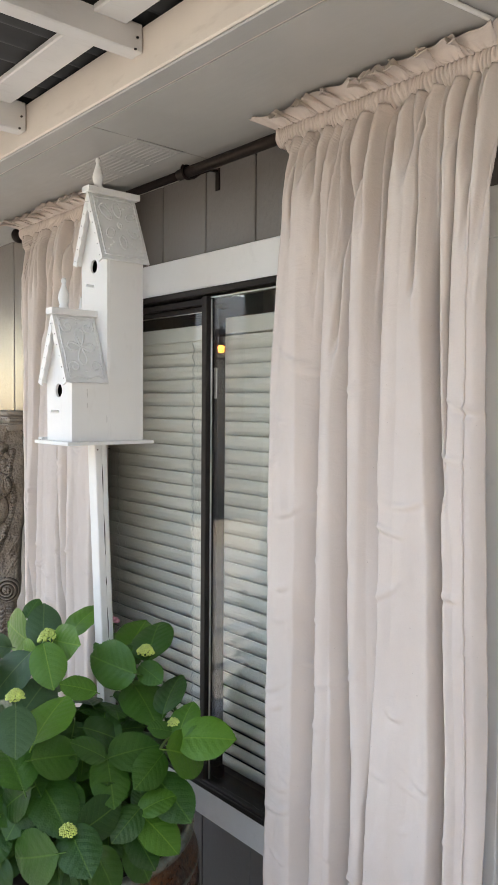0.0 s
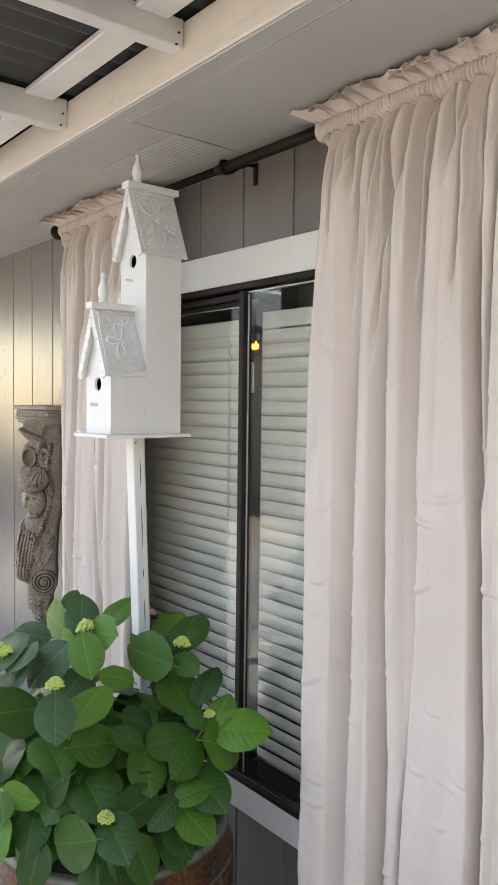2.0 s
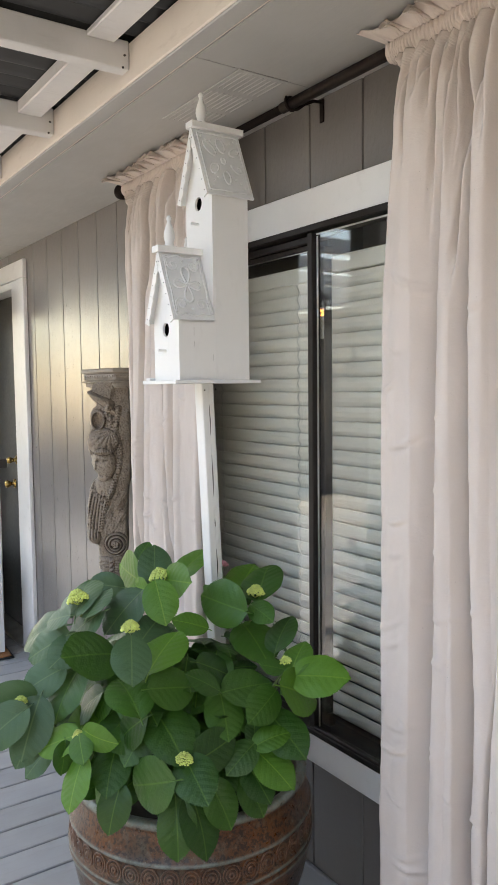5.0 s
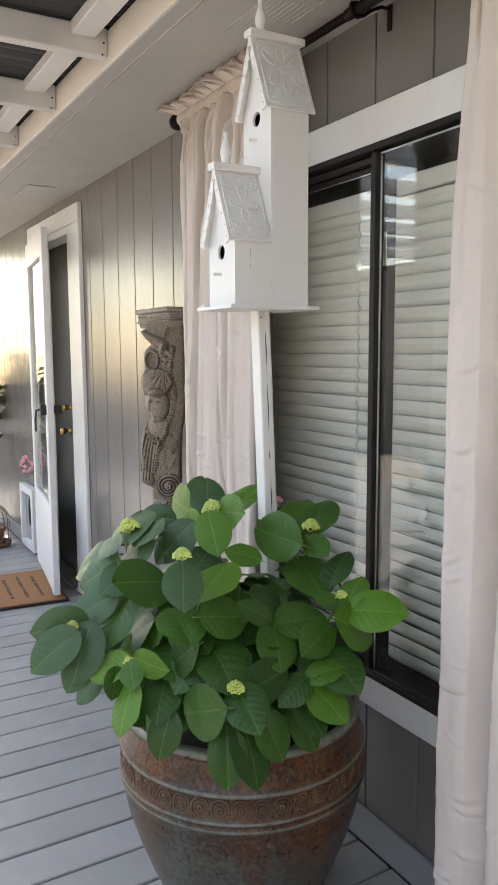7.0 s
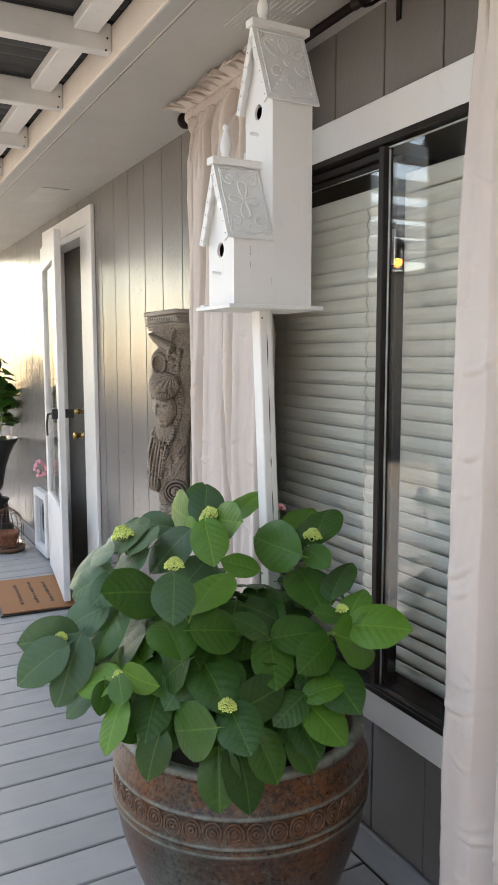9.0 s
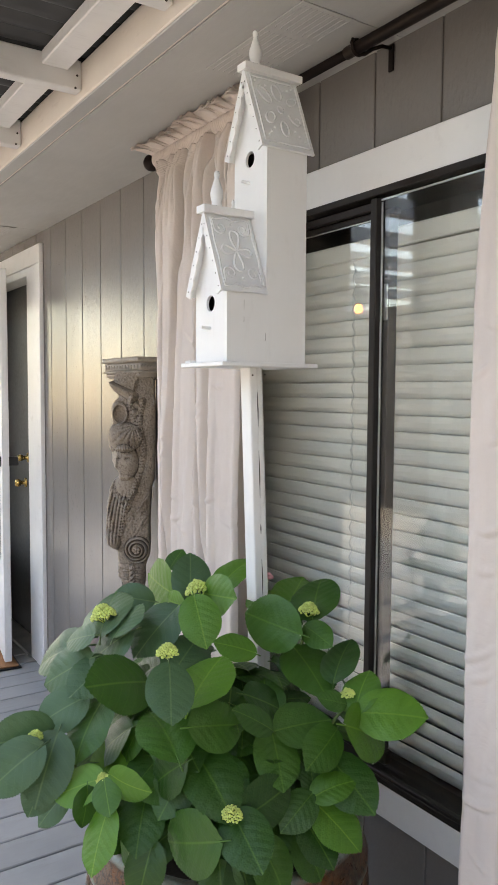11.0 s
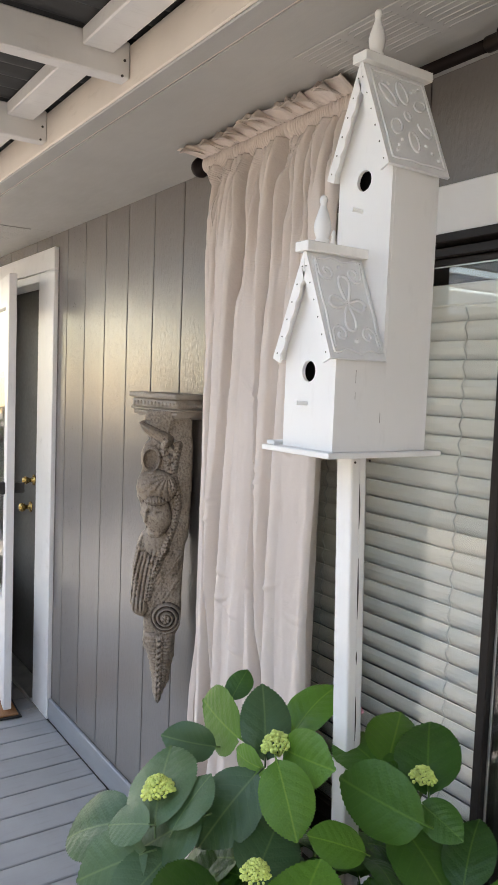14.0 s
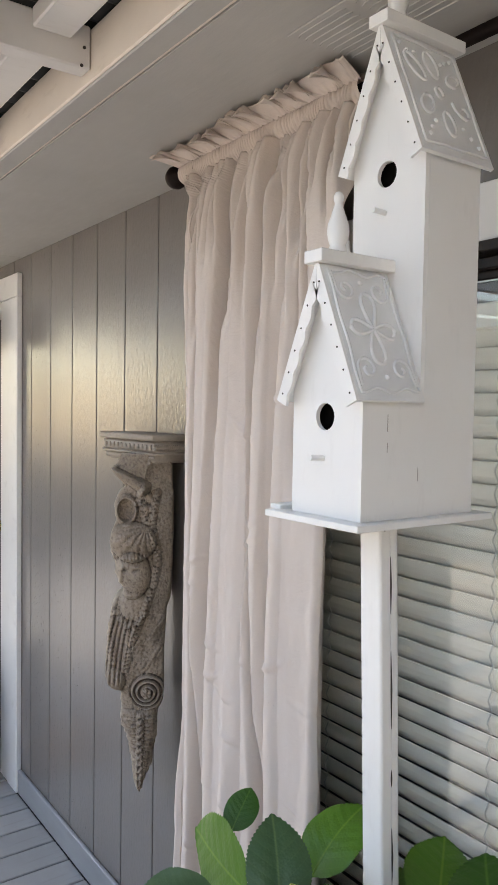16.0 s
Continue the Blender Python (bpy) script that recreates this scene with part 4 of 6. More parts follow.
    bpart("ridge_cap", boxes((c0_, c1_, yc - 0.016, yc + 0.016, zp + 0.004, zp + 0.019), bev=0.001), BHWHITE)
    fz = zp + 0.018
    bpart("finial", lathe([(0.011, 0), (0.0115, 0.006), (0.0095, 0.010), (0.012, 0.017), (0.0135, 0.026), (0.0125, 0.035), (0.0085, 0.047), (0.0055, 0.056), (0.0045, 0.060), (0.0062, 0.065), (0.0062, 0.069), (0.004, 0.073), (0.0006, 0.0745)], 20, (fin_x, yc, fz)), BHWHITE, smooth=True)
    return body


BY0, BY1 = 1.812, 1.936
house("lower_house", 0.972, 1.0729, BY0, BY1, 1.461, 1.612, 1.757, 1.581, 1.531, (0.957, 1.0645), "scrolls", (0.946, 1.078), 0.985)
house("tower", 1.067, 1.168, BY0, BY1, 1.461, 1.908, 2.058, 1.886, 1.838, (1.052, 1.181), "petals", (1.043, 1.190), 1.078)
bpart("base_board", boxes((0.953, 1.192, 1.797, 1.968, 1.452, 1.4605), bev=0.001), BHWHITE)
bpart("rear_ledge", boxes((0.965, 1.10, 1.95, 1.972, 1.4606, 1.467), bev=0.001), BHWHITE)
bpart("rear_finial", lathe([(0.006, 0), (0.006, 0.30), (0.0085, 0.31), (0.0075, 0.325), (0.0035, 0.345), (0.0045, 0.350), (0.001, 0.356)], 14, (1.08, 1.961, 1.467)), BHWHITE, None, "slender white finial behind the houses", True)
for x_, z_, l_ in ((1.012, 1.565, 0.02), (1.012, 1.54, 0.012), (1.065, 1.505, 0.016)):
    bpart("paint_crack", boxes((x_, x_ + 0.0007, BY0 - 0.0003, BY0 + 0.001, z_, z_ + l_)), HAIRLINE, None, "fine dark crack in the paint")
# two-piece post, leaning a little, down into the soil
lean = lambda z: 0.040 * (1.452 - z)
for nm, (xa, xb, ya, yb) in (("post", (1.069, 1.0868, 1.876, 1.912)), ("post", (1.0872, 1.107, 1.8755, 1.912))):
    bm = bmesh.new()
    box(bm, xa, xb, ya, yb, 0.44, 1.4515)
    round_ = [e for e in bm.edges if abs(e.verts[0].co.z - e.verts[1].co.z) > 0.5 and e.verts[0].co.y < 1.89 and (e.verts[0].co.x < 1.07 or e.verts[0].co.x > 1.10)]
    bmesh.ops.bevel(bm, geom=round_, offset=0.012 if xb > 1.10 else 0.004, segments=5, affect="EDGES", profile=0.5)
    for v in bm.verts:
        v.co.x += lean(v.co.z)
    bpart(nm, bm, BHWHITE, None, "white painted wooden post board")
rr = random.Random(5)
z_ = 1.40
while z_ > 0.9:
    l_ = rr.uniform(0.02, 0.11)
    x_ = 1.0871 + lean(z_)
    bm = bmesh.new()
    tube(bm, [(x_, 1.8755, z_), (x_ + lean(z_ - l_ / 2) - lean(z_) + rr.uniform(-0.0012, 0.0012), 1.8755, z_ - l_ / 2), (1.0871 + lean(z_ - l_), 1.8755, z_ - l_)], [0.0004, 0.0014, 0.0004], 5)
    bpart("split", bm, CRACK, None, "dark split in the wood")
    z_ -= l_ + rr.uniform(0.01, 0.06)
for x_, z_ in ((1.075, 1.436), (1.107, 1.438)):
    bm = bmesh.new()
    blob(bm, (x_ + 0.001, 1.8745, z_), 0.0022, 1)
    bpart("screw", bm, CRACK, None, "dark screw head")

# ---------------------------------------------------------------- glazed pot
PC = Vector((1.01, 1.86, 0.0))
pot = thing("plant_pot", PC + Vector((0, 0, 0.045)), "large round glazed pot in rust brown and grey-green with raised bands", "plant pot")
prof = [(0.19, 0.045), (0.205, 0.06), (0.232, 0.12), (0.262, 0.20), (0.283, 0.27), (0.2935, 0.325), (0.2975, 0.345), (0.3015, 0.349), (0.3015, 0.354), (0.298, 0.358), (0.2985, 0.364), (0.3025, 0.367), (0.3025, 0.372), (0.2985, 0.376),
        (0.297, 0.39), (0.2965, 0.41), (0.296, 0.424), (0.300, 0.428), (0.300, 0.434), (0.2955, 0.438), (0.2915, 0.455), (0.286, 0.475), (0.2815, 0.49), (0.2835, 0.497), (0.2885, 0.503), (0.2885, 0.512), (0.284, 0.518), (0.270, 0.519), (0.264, 0.512), (0.262, 0.48), (0.26, 0.42), (0.05, 0.40)]
bm = lathe([(r, z - 0.045) for r, z in prof], 96)
part("body", bm, POT, pot, smooth=True)
bm = bmesh.new()
for i in range(42):
    a = 2 * math.pi * i / 42
    ca, sa = math.cos(a), math.sin(a)
    for R_, rt in ((0.0188, 0.0023), (0.0118, 0.0021), (0.0045, 0.0036)):
        ring = []
        for k in range(14):
            t = 2 * math.pi * k / 14
            off, zz = R_ * math.cos(t) * 1.04, 0.4 + R_ * 1.22 * math.sin(t)
            ring.append((0.2965 * ca - off * sa, 0.2965 * sa + off * ca, zz - 0.045))
        tube(bm, ring, rt, 5, closed=True)
part("medallion_band", bm, POTBAND, pot, "band of raised oval medallions", True)
caddy = part("pot_caddy", lathe([(0.17, 0), (0.20, 0.0), (0.205, 0.01), (0.205, 0.042), (0.20, 0.0445), (0.02, 0.0445)], 48), BLACK)
caddy.location = PC
tagged(caddy, "black round caddy under the big pot", "plant caddy")
soil = part("soil", lathe([(0.02, 0.0), (0.259, 0.0), (0.259, 0.02), (0.20, 0.03), (0.1, 0.036), (0.01, 0.04)], 40), SOIL)
soil.location = PC + Vector((0, 0, 0.415))
tagged(soil, "dark potting soil filling the pot", "soil", kind="stuff")


# ---------------------------------------------------------------- hydrangea
LEAF_HALF = ((0.0, 0.02), (0.03, 0.13), (0.08, 0.225), (0.16, 0.305), (0.27, 0.362), (0.40, 0.387), (0.53, 0.385), (0.66, 0.348), (0.77, 0.28), (0.86, 0.195), (0.925, 0.115), (0.965, 0.052), (1.0, 0.004))


def leaf_mesh(name, mat, seed, width=1.0, curl=0.12, fold=0.18):
    """Unit leaf along +x from its stalk: ovate with a drawn-out tip, saw-toothed, quilted between its side veins."""
    bm = bmesh.new()
    NL, NW = 52, 5
    ts, ws = zip(*LEAF_HALF)
    rows_ = []
    for i in range(NL + 1):
        t = i / NL
        w = width * float(np.interp(t, ts, ws))
        tooth = (0.010 if i % 2 else -0.005) if 0.06 < t < 0.97 else 0
        row = []
        for k in range(-NW, NW + 1):
            s = k / NW
            yy = s * (w + (tooth if abs(k) == NW else 0))
            ay = abs(yy)
            quilt = 0.0065 * abs(math.sin(math.pi * (t - 0.62 * ay - 0.35 * ay * ay) * 7.0)) * min(1.0, 3.0 * abs(s)) * (1 - 0.4 * abs(s))
            z = -curl * (t - 0.25) ** 2 * 1.5 + fold * ay * (1 - 0.5 * t) - 0.55 * fold * ay * ay / 0.385 - 0.20 * yy * yy + quilt
            z += 0.014 * math.sin(6 * t + seed) * s * abs(s) + 0.008 * math.sin(17 * t + 2 * seed) * s * s
            row.append(bm.verts.new((t - 0.05 * (1 - t) ** 3 * s * s * 1.5 + (0.010 if abs(k) == NW and i % 2 else 0), yy + 0.02 * math.sin(3.1 * t + seed) * t, z)))
        rows_.append(row)
    for a, b in zip(rows_, rows_[1:]):
        for k in range(2 * NW):
            bm.faces.new((a[k], a[k + 1], b[k + 1], b[k]))
    tube(bm, [(-0.16, 0, -0.06), (-0.07, 0, -0.035), (0.0, 0, -0.016), (0.3, 0, -0.016), (0.7, 0, -curl * 0.31 - 0.014)], [0.015, 0.013, 0.012, 0.008, 0.003], 5)
    return mesh_of(name, bm, mat, True)


LEAVES = {k: [leaf_mesh("leaf", m_, s_ + 10 * n_, w_, c_, f_) for s_, (w_, c_, f_) in enumerate(((1.0, 0.20, 0.26), (1.06, 0.12, 0.18), (0.95, 0.28, 0.34), (1.02, 0.10, 0.12)))]
          for n_, (k, m_) in enumerate((("g", LEAF), ("y", LEAF_YOUNG), ("d", LEAF_GREY), ("l", LEAF_LIGHT)))}
rl = random.Random(21)


def hydrangea(at, label):
    return thing("hydrangea_plant", at, label, "plant")


HB = Vector((1.01, 1.86, 0.44))
hyd = hydrangea(HB, "lush green hydrangea with toothed leaves and pale green flower buds")


def leaf(c, tip, nrm, size, kind="g", parent=None, origin=None, var=None):
    """A leaf whose middle lies at c, pointing along tip, its face turned to nrm."""
    parent = parent or hyd
    origin = HB if origin is None else origin
    xax = Vector(tip).normalized()
    zax = Vector(nrm)
    zax = (zax - xax * zax.dot(xax)).normalized()
    yax = zax.cross(xax)
    o = new("leaf", LEAVES[kind][rl.randrange(4) if var is None else var])
    o.parent = parent
    m = Matrix((xax, yax, zax)).transposed().to_4x4()
    sc = Matrix.Diagonal((size, size, size, 1))
    o.matrix_basis = Matrix.Translation(Vector(c) - origin - xax * size * 0.5) @ m @ sc
    return o


def flower_bud(c, r, parent=None, origin=None):
    parent = parent or hyd
    origin = HB if origin is None else origin
    bm = bmesh.new()
    q = random.Random(int(c[0] * 1000))
    for i in range(95):
        a, e = i * 2.399, math.sqrt(i / 95)
        p = Vector((r * e * math.cos(a), r * e * math.sin(a), r * 0.75 * (1 - e * e) - 0.15 * r * e + q.uniform(-0.0018, 0.0018)))
        blob(bm, p, r * q.uniform(0.11, 0.18), 1)
    for i in range(7):
        a = i * 0.9
        tube(bm, [(0, 0, -r * 0.75), (r * 0.45 * math.cos(a), r * 0.45 * math.sin(a), -r * 0.35), (r * 0.7 * math.cos(a), r * 0.7 * math.sin(a), 0.0)], r * 0.05, 4)
    o = part("flower_head", bm, BUD, parent, "pale green flower buds", True)
    o.location = Vector(c) - origin
    o.rotation_euler = (q.uniform(-0.25, 0.25), q.uniform(-0.25, 0.25), 0)


def stem(top, base, parent=None, origin=None, r=0.0042):
    parent = parent or hyd
    origin = HB if origin is None else origin
    top, base = Vector(top) - origin, Vector(base) - origin
    mid = (top + base) / 2 + Vector((0, 0, 0.03)) + (top - base).cross(Vector((0, 0, 1))) * 0.05
    bm = bmesh.new()
    pts = [base * (1 - t) ** 2 + mid * 2 * t * (1 - t) + top * t * t for t in [i / 8 for i in range(9)]]
    tube(bm, pts, [r * (1.25 - 0.5 * i / 8) for i in range(9)], 6)
    part("stem", bm, STEM, parent, smooth=True)


# the shoots that carry flower heads
SHOOTS = [((0.738, 1.890, 0.966), 0.024), ((0.945, 1.880, 0.987), 0.026), ((0.775, 1.690, 0.943), 0.019), ((1.130, 1.740, 0.950), 0.021), ((1.097, 1.578, 0.833), 0.015),
          ((0.811, 1.532, 0.712), 0.017), ((0.585, 1.835, 0.782), 0.013), ((0.672, 1.735, 0.722), 0.012)]
for c, r in SHOOTS:
    flower_bud(c, r)
    stem((c[0], c[1], c[2] - r), (1.01 + (c[0] - 1.01) * 0.25, 1.86 + (c[1] - 1.86) * 0.25, 0.44))
leaf((0.757, 1.914, 0.965), (0.53, 0.74, 0.41), (-0.53, -0.08, 0.84), 0.137, "d")
leaf((0.772, 1.848, 0.963), (0.76, 0.22, 0.61), (-0.63, -0.05, 0.77), 0.089, "d")
leaf((0.740, 1.866, 0.910), (-0.53, 0.62, -0.58), (-0.80, -0.14, 0.59), 0.118, "d")
leaf((0.683, 1.999, 0.868), (-0.57, 0.75, -0.34), (-0.67, -0.18, 0.72), 0.140, "d")
leaf((0.666, 1.901, 0.864), (-0.59, 0.63, -0.50), (-0.79, -0.34, 0.50), 0.122, "d")
leaf((0.709, 1.749, 0.882), (-0.91, -0.32, 0.27), (0.41, -0.66, 0.63), 0.140, "g")
leaf((0.741, 1.612, 0.902), (-0.33, -0.71, -0.62), (-0.16, -0.60, 0.78), 0.104, "d")
leaf((0.871, 1.791, 0.895), (0.78, 0.50, 0.38), (-0.07, -0.54, 0.84), 0.119, "d")
leaf((0.827, 1.847, 0.927), (-0.76, 0.03, -0.65), (-0.62, -0.35, 0.70), 0.126, "d")
leaf((0.563, 1.855, 0.775), (-1.00, 0.02, -0.05), (-0.03, -0.96, 0.28), 0.117, "d")
leaf((0.689, 1.976, 0.761), (0.24, -0.59, 0.77), (-0.97, -0.17, 0.17), 0.101, "d")
leaf((0.535, 1.815, 0.742), (-0.85, 0.10, -0.52), (-0.35, -0.68, 0.62), 0.120, "d")
leaf((0.592, 1.805, 0.727), (-0.45, -0.28, -0.85), (-0.45, -0.62, 0.62), 0.125, "d")
leaf((0.677, 1.820, 0.783), (-0.69, -0.34, -0.64), (-0.61, -0.20, 0.77), 0.128, "g")
leaf((0.718, 1.809, 0.745), (-0.44, 0.60, -0.66), (-0.75, 0.03, 0.67), 0.107, "d")
leaf((0.720, 1.801, 0.727), (0.69, 0.46, 0.55), (-0.44, -0.34, 0.83), 0.098, "y")
leaf((0.636, 1.765, 0.705), (-0.87, 0.40, -0.27), (-0.44, -0.42, 0.80), 0.092, "y")
leaf((0.695, 1.679, 0.728), (0.40, -0.90, -0.17), (-0.92, -0.40, -0.04), 0.082, "y")
leaf((0.663, 1.697, 0.708), (-0.19, -0.80, -0.56), (-0.45, -0.44, 0.78), 0.064, "l")
leaf((0.641, 1.683, 0.646), (-0.52, -0.40, -0.76), (-0.79, -0.10, 0.60), 0.107, "y")
leaf((0.625, 1.870, 0.618), (-0.70, 0.14, -0.70), (-0.69, -0.38, 0.62), 0.080, "d")
leaf((0.639, 1.732, 0.680), (-0.23, -0.32, -0.92), (0.10, -0.95, 0.31), 0.065, "g")
leaf((0.758, 1.671, 0.817), (0.07, 0.92, 0.39), (-0.13, -0.38, 0.91), 0.136, "g")
leaf((0.837, 1.614, 0.824), (0.98, 0.01, -0.19), (0.10, -0.85, 0.51), 0.113, "g")
leaf((0.747, 1.643, 0.749), (-0.32, 0.72, -0.62), (-0.94, -0.18, 0.27), 0.106, "g")
leaf((0.807, 1.583, 0.747), (0.00, -0.94, -0.34), (-0.23, -0.34, 0.91), 0.140, "g")
leaf((0.756, 1.584, 0.654), (-0.32, 0.87, -0.38), (-0.95, -0.27, 0.17), 0.140, "g")
leaf((0.818, 1.497, 0.682), (-0.06, -0.90, -0.43), (-0.40, -0.38, 0.84), 0.107, "g")
leaf((0.850, 1.534, 0.559), (0.04, -0.57, -0.82), (0.18, -0.80, 0.57), 0.127, "g")
leaf((0.716, 1.728, 0.579), (-0.25, -0.03, -0.97), (-0.97, -0.05, 0.25), 0.089, "g")
leaf((0.889, 1.538, 0.707), (0.95, -0.07, 0.29), (-0.15, -0.95, 0.27), 0.110, "g")
leaf((0.932, 1.571, 0.755), (-0.28, -0.77, -0.57), (-0.04, -0.58, 0.81), 0.111, "g")
leaf((1.008, 1.592, 0.794), (0.97, -0.23, 0.07), (-0.20, -0.59, 0.78), 0.112, "g")
leaf((0.980, 1.680, 0.811), (0.26, 0.62, 0.74), (-0.58, -0.51, 0.64), 0.105, "g")
leaf((0.879, 1.574, 0.841), (-0.76, 0.36, 0.54), (0.21, -0.65, 0.73), 0.077, "g")
leaf((1.011, 1.545, 0.762), (-0.88, -0.29, -0.39), (0.04, -0.84, 0.54), 0.098, "g")
leaf((1.095, 1.516, 0.783), (0.88, 0.07, -0.47), (0.32, -0.82, 0.48), 0.127, "l")
leaf((1.125, 1.487, 0.823), (0.62, -0.78, 0.10), (-0.54, -0.32, 0.78), 0.124, "l")
leaf((1.119, 1.566, 0.844), (0.66, 0.42, 0.62), (-0.64, -0.12, 0.76), 0.101, "l")
leaf((1.059, 1.579, 0.830), (-0.87, 0.40, 0.29), (-0.08, -0.69, 0.72), 0.054, "g")
leaf((1.092, 1.683, 0.849), (-0.14, -0.94, -0.32), (-0.11, -0.30, 0.95), 0.140, "g")
leaf((1.143, 1.652, 0.875), (0.66, 0.37, 0.65), (-0.66, -0.12, 0.74), 0.106, "g")
leaf((1.097, 1.667, 0.922), (0.17, -0.94, -0.30), (-0.56, -0.34, 0.75), 0.072, "g")
leaf((1.113, 1.777, 0.938), (-0.70, 0.23, 0.68), (0.28, -0.78, 0.55), 0.058, "g")
leaf((1.174, 1.772, 0.970), (0.61, 0.61, 0.51), (-0.50, -0.20, 0.84), 0.140, "g")
leaf((1.113, 1.866, 0.944), (-0.05, 0.96, 0.27), (-0.23, -0.28, 0.93), 0.123, "g")
leaf((1.031, 1.743, 0.939), (-0.32, 0.94, 0.12), (-0.90, -0.34, 0.26), 0.140, "g")
leaf((0.932, 1.718, 0.916), (-0.79, 0.55, 0.28), (-0.10, -0.57, 0.82), 0.082, "l")
leaf((0.846, 1.677, 0.888), (0.76, 0.51, 0.40), (-0.38, -0.14, 0.91), 0.140, "l")
leaf((0.958, 1.934, 1.007), (0.25, 0.44, 0.86), (-0.38, -0.77, 0.51), 0.116, "d")
leaf((0.954, 1.814, 0.988), (0.03, -0.99, 0.12), (-0.97, -0.00, 0.24), 0.105, "l")
leaf((0.897, 1.785, 0.951), (-0.09, -0.63, -0.77), (-0.39, -0.69, 0.61), 0.105, "y")
leaf((0.899, 1.902, 0.962), (-0.21, 0.98, -0.02), (-0.97, -0.21, 0.08), 0.072, "y")
leaf((1.086, 1.962, 0.993), (0.75, 0.03, 0.66), (-0.64, -0.21, 0.74), 0.117, "l")
leaf((0.932, 2.043, 0.969), (0.04, 1.00, 0.08), (-0.99, -0.03, 0.16), 0.140, "l")
leaf((0.990, 2.060, 1.015), (0.60, 0.25, 0.55), (-0.50, -0.45, 0.70), 0.062, "g")
leaf((0.864, 2.028, 0.947), (-0.85, 0.49, 0.17), (-0.44, -0.86, 0.25), 0.089, "d")
leaf((1.182, 1.854, 0.959), (0.77, 0.53, 0.36), (-0.14, -0.41, 0.90), 0.127, "l")
leaf((1.048, 1.506, 0.705), (0.10, -0.89, -0.45), (-0.32, -0.46, 0.83), 0.122, "g")
leaf((1.015, 1.518, 0.706), (0.82, -0.39, 0.41), (-0.54, -0.32, 0.78), 0.082, "l")
leaf((0.997, 1.556, 0.708), (0.22, 0.34, 0.91), (-0.24, -0.89, 0.39), 0.057, "g")
leaf((0.942, 1.529, 0.676), (-0.90, -0.19, -0.40), (-0.21, -0.62, 0.76), 0.083, "g")
leaf((1.004, 1.490, 0.650), (0.33, -0.79, -0.51), (-0.06, -0.56, 0.83), 0.107, "y")
leaf((0.965, 1.495, 0.631), (0.11, -0.81, -0.58), (-0.07, -0.58, 0.81), 0.092, "g")
leaf((0.924, 1.570, 0.613), (-0.46, -0.71, -0.53), (-0.29, -0.45, 0.85), 0.080, "g")
leaf((0.688, 1.888, 0.929), (-0.44, 0.84, -0.30), (-0.72, -0.13, 0.68), 0.076, "d")
leaf((0.640, 1.865, 0.805), (-0.80, 0.30, -0.40), (-0.35, -0.60, 0.70), 0.110, "d")
leaf((0.665, 1.845, 0.700), (-0.60, -0.20, -0.75), (-0.45, -0.60, 0.62), 0.100, "d")
leaf((0.605, 1.880, 0.715), (-0.85, 0.15, -0.45), (-0.25, -0.70, 0.65), 0.105, "d")
leaf((0.700, 1.930, 0.835), (-0.75, 0.45, -0.30), (-0.40, -0.50, 0.75), 0.115, "d")
leaf((0.590, 1.835, 0.675), (-0.55, -0.10, -0.80), (-0.50, -0.60, 0.60), 0.090, "d")
leaf((0.690, 1.840, 0.865), (-0.80, -0.15, -0.40), (-0.30, -0.60, 0.72), 0.100, "d")
leaf((0.800, 1.545, 0.560), (-0.20, -0.45, -0.85), (-0.35, -0.75, 0.55), 0.110, "g")
leaf((0.900, 1.535, 0.585), (0.25, -0.50, -0.80), (-0.20, -0.78, 0.58), 0.105, "g")
leaf((0.985, 1.540, 0.575), (0.35, -0.45, -0.80), (-0.15, -0.78, 0.58), 0.100, "g")
leaf((0.705, 1.640, 0.590), (-0.45, -0.25, -0.85), (-0.50, -0.65, 0.55), 0.095, "g")
# leaves inside and behind the crown
cc = Vector((0.93, 1.80, 0.67))
i_ = 0
while i_ < 270:
    a, e = rl.uniform(0, 6.283), rl.uniform(-0.55, 1.0)
    p = Vector((math.cos(a) * math.cos(e), math.sin(a) * math.cos(e), math.sin(e)))
    away = 0.6 * p.x + 0.8 * p.y
    rad = rl.uniform(0.35, 0.70 if away < 0.2 else 0.95)
    c = cc + Vector((p.x * 0.36, p.y * 0.33, p.z * 0.31)) * rad
    if c.z < 0.50 and (Vector((c.x, c.y)) - Vector((1.01, 1.86))).length < 0.31:
        continue
    if c.x > 1.30 or (abs(c.x - 1.10) < 0.05 and abs(c.y - 1.89) < 0.06):
        continue
    i_ += 1
    out_ = Vector((p.x, p.y, 0.4 + 0.5 * p.z))
    tip = Vector((p.x + rl.uniform(-0.6, 0.6), p.y + rl.uniform(-0.6, 0.6), rl.uniform(-0.7, 0.1)))
    leaf(c, tip, out_ + Vector((rl.uniform(-0.3, 0.3) - 0.2, rl.uniform(-0.3, 0.3) - 0.3, 0.5)), rl.uniform(0.072, 0.112), "g")
for i_ in range(16):
    a = i_ * 0.4 + 0.1
    stem((1.0 + 0.20 * math.cos(a), 1.83 + 0.20 * math.sin(a), 0.56 + 0.07 * (i_ % 3)), (1.01 + 0.08 * math.cos(a), 1.86 + 0.08 * math.sin(a), 0.44))

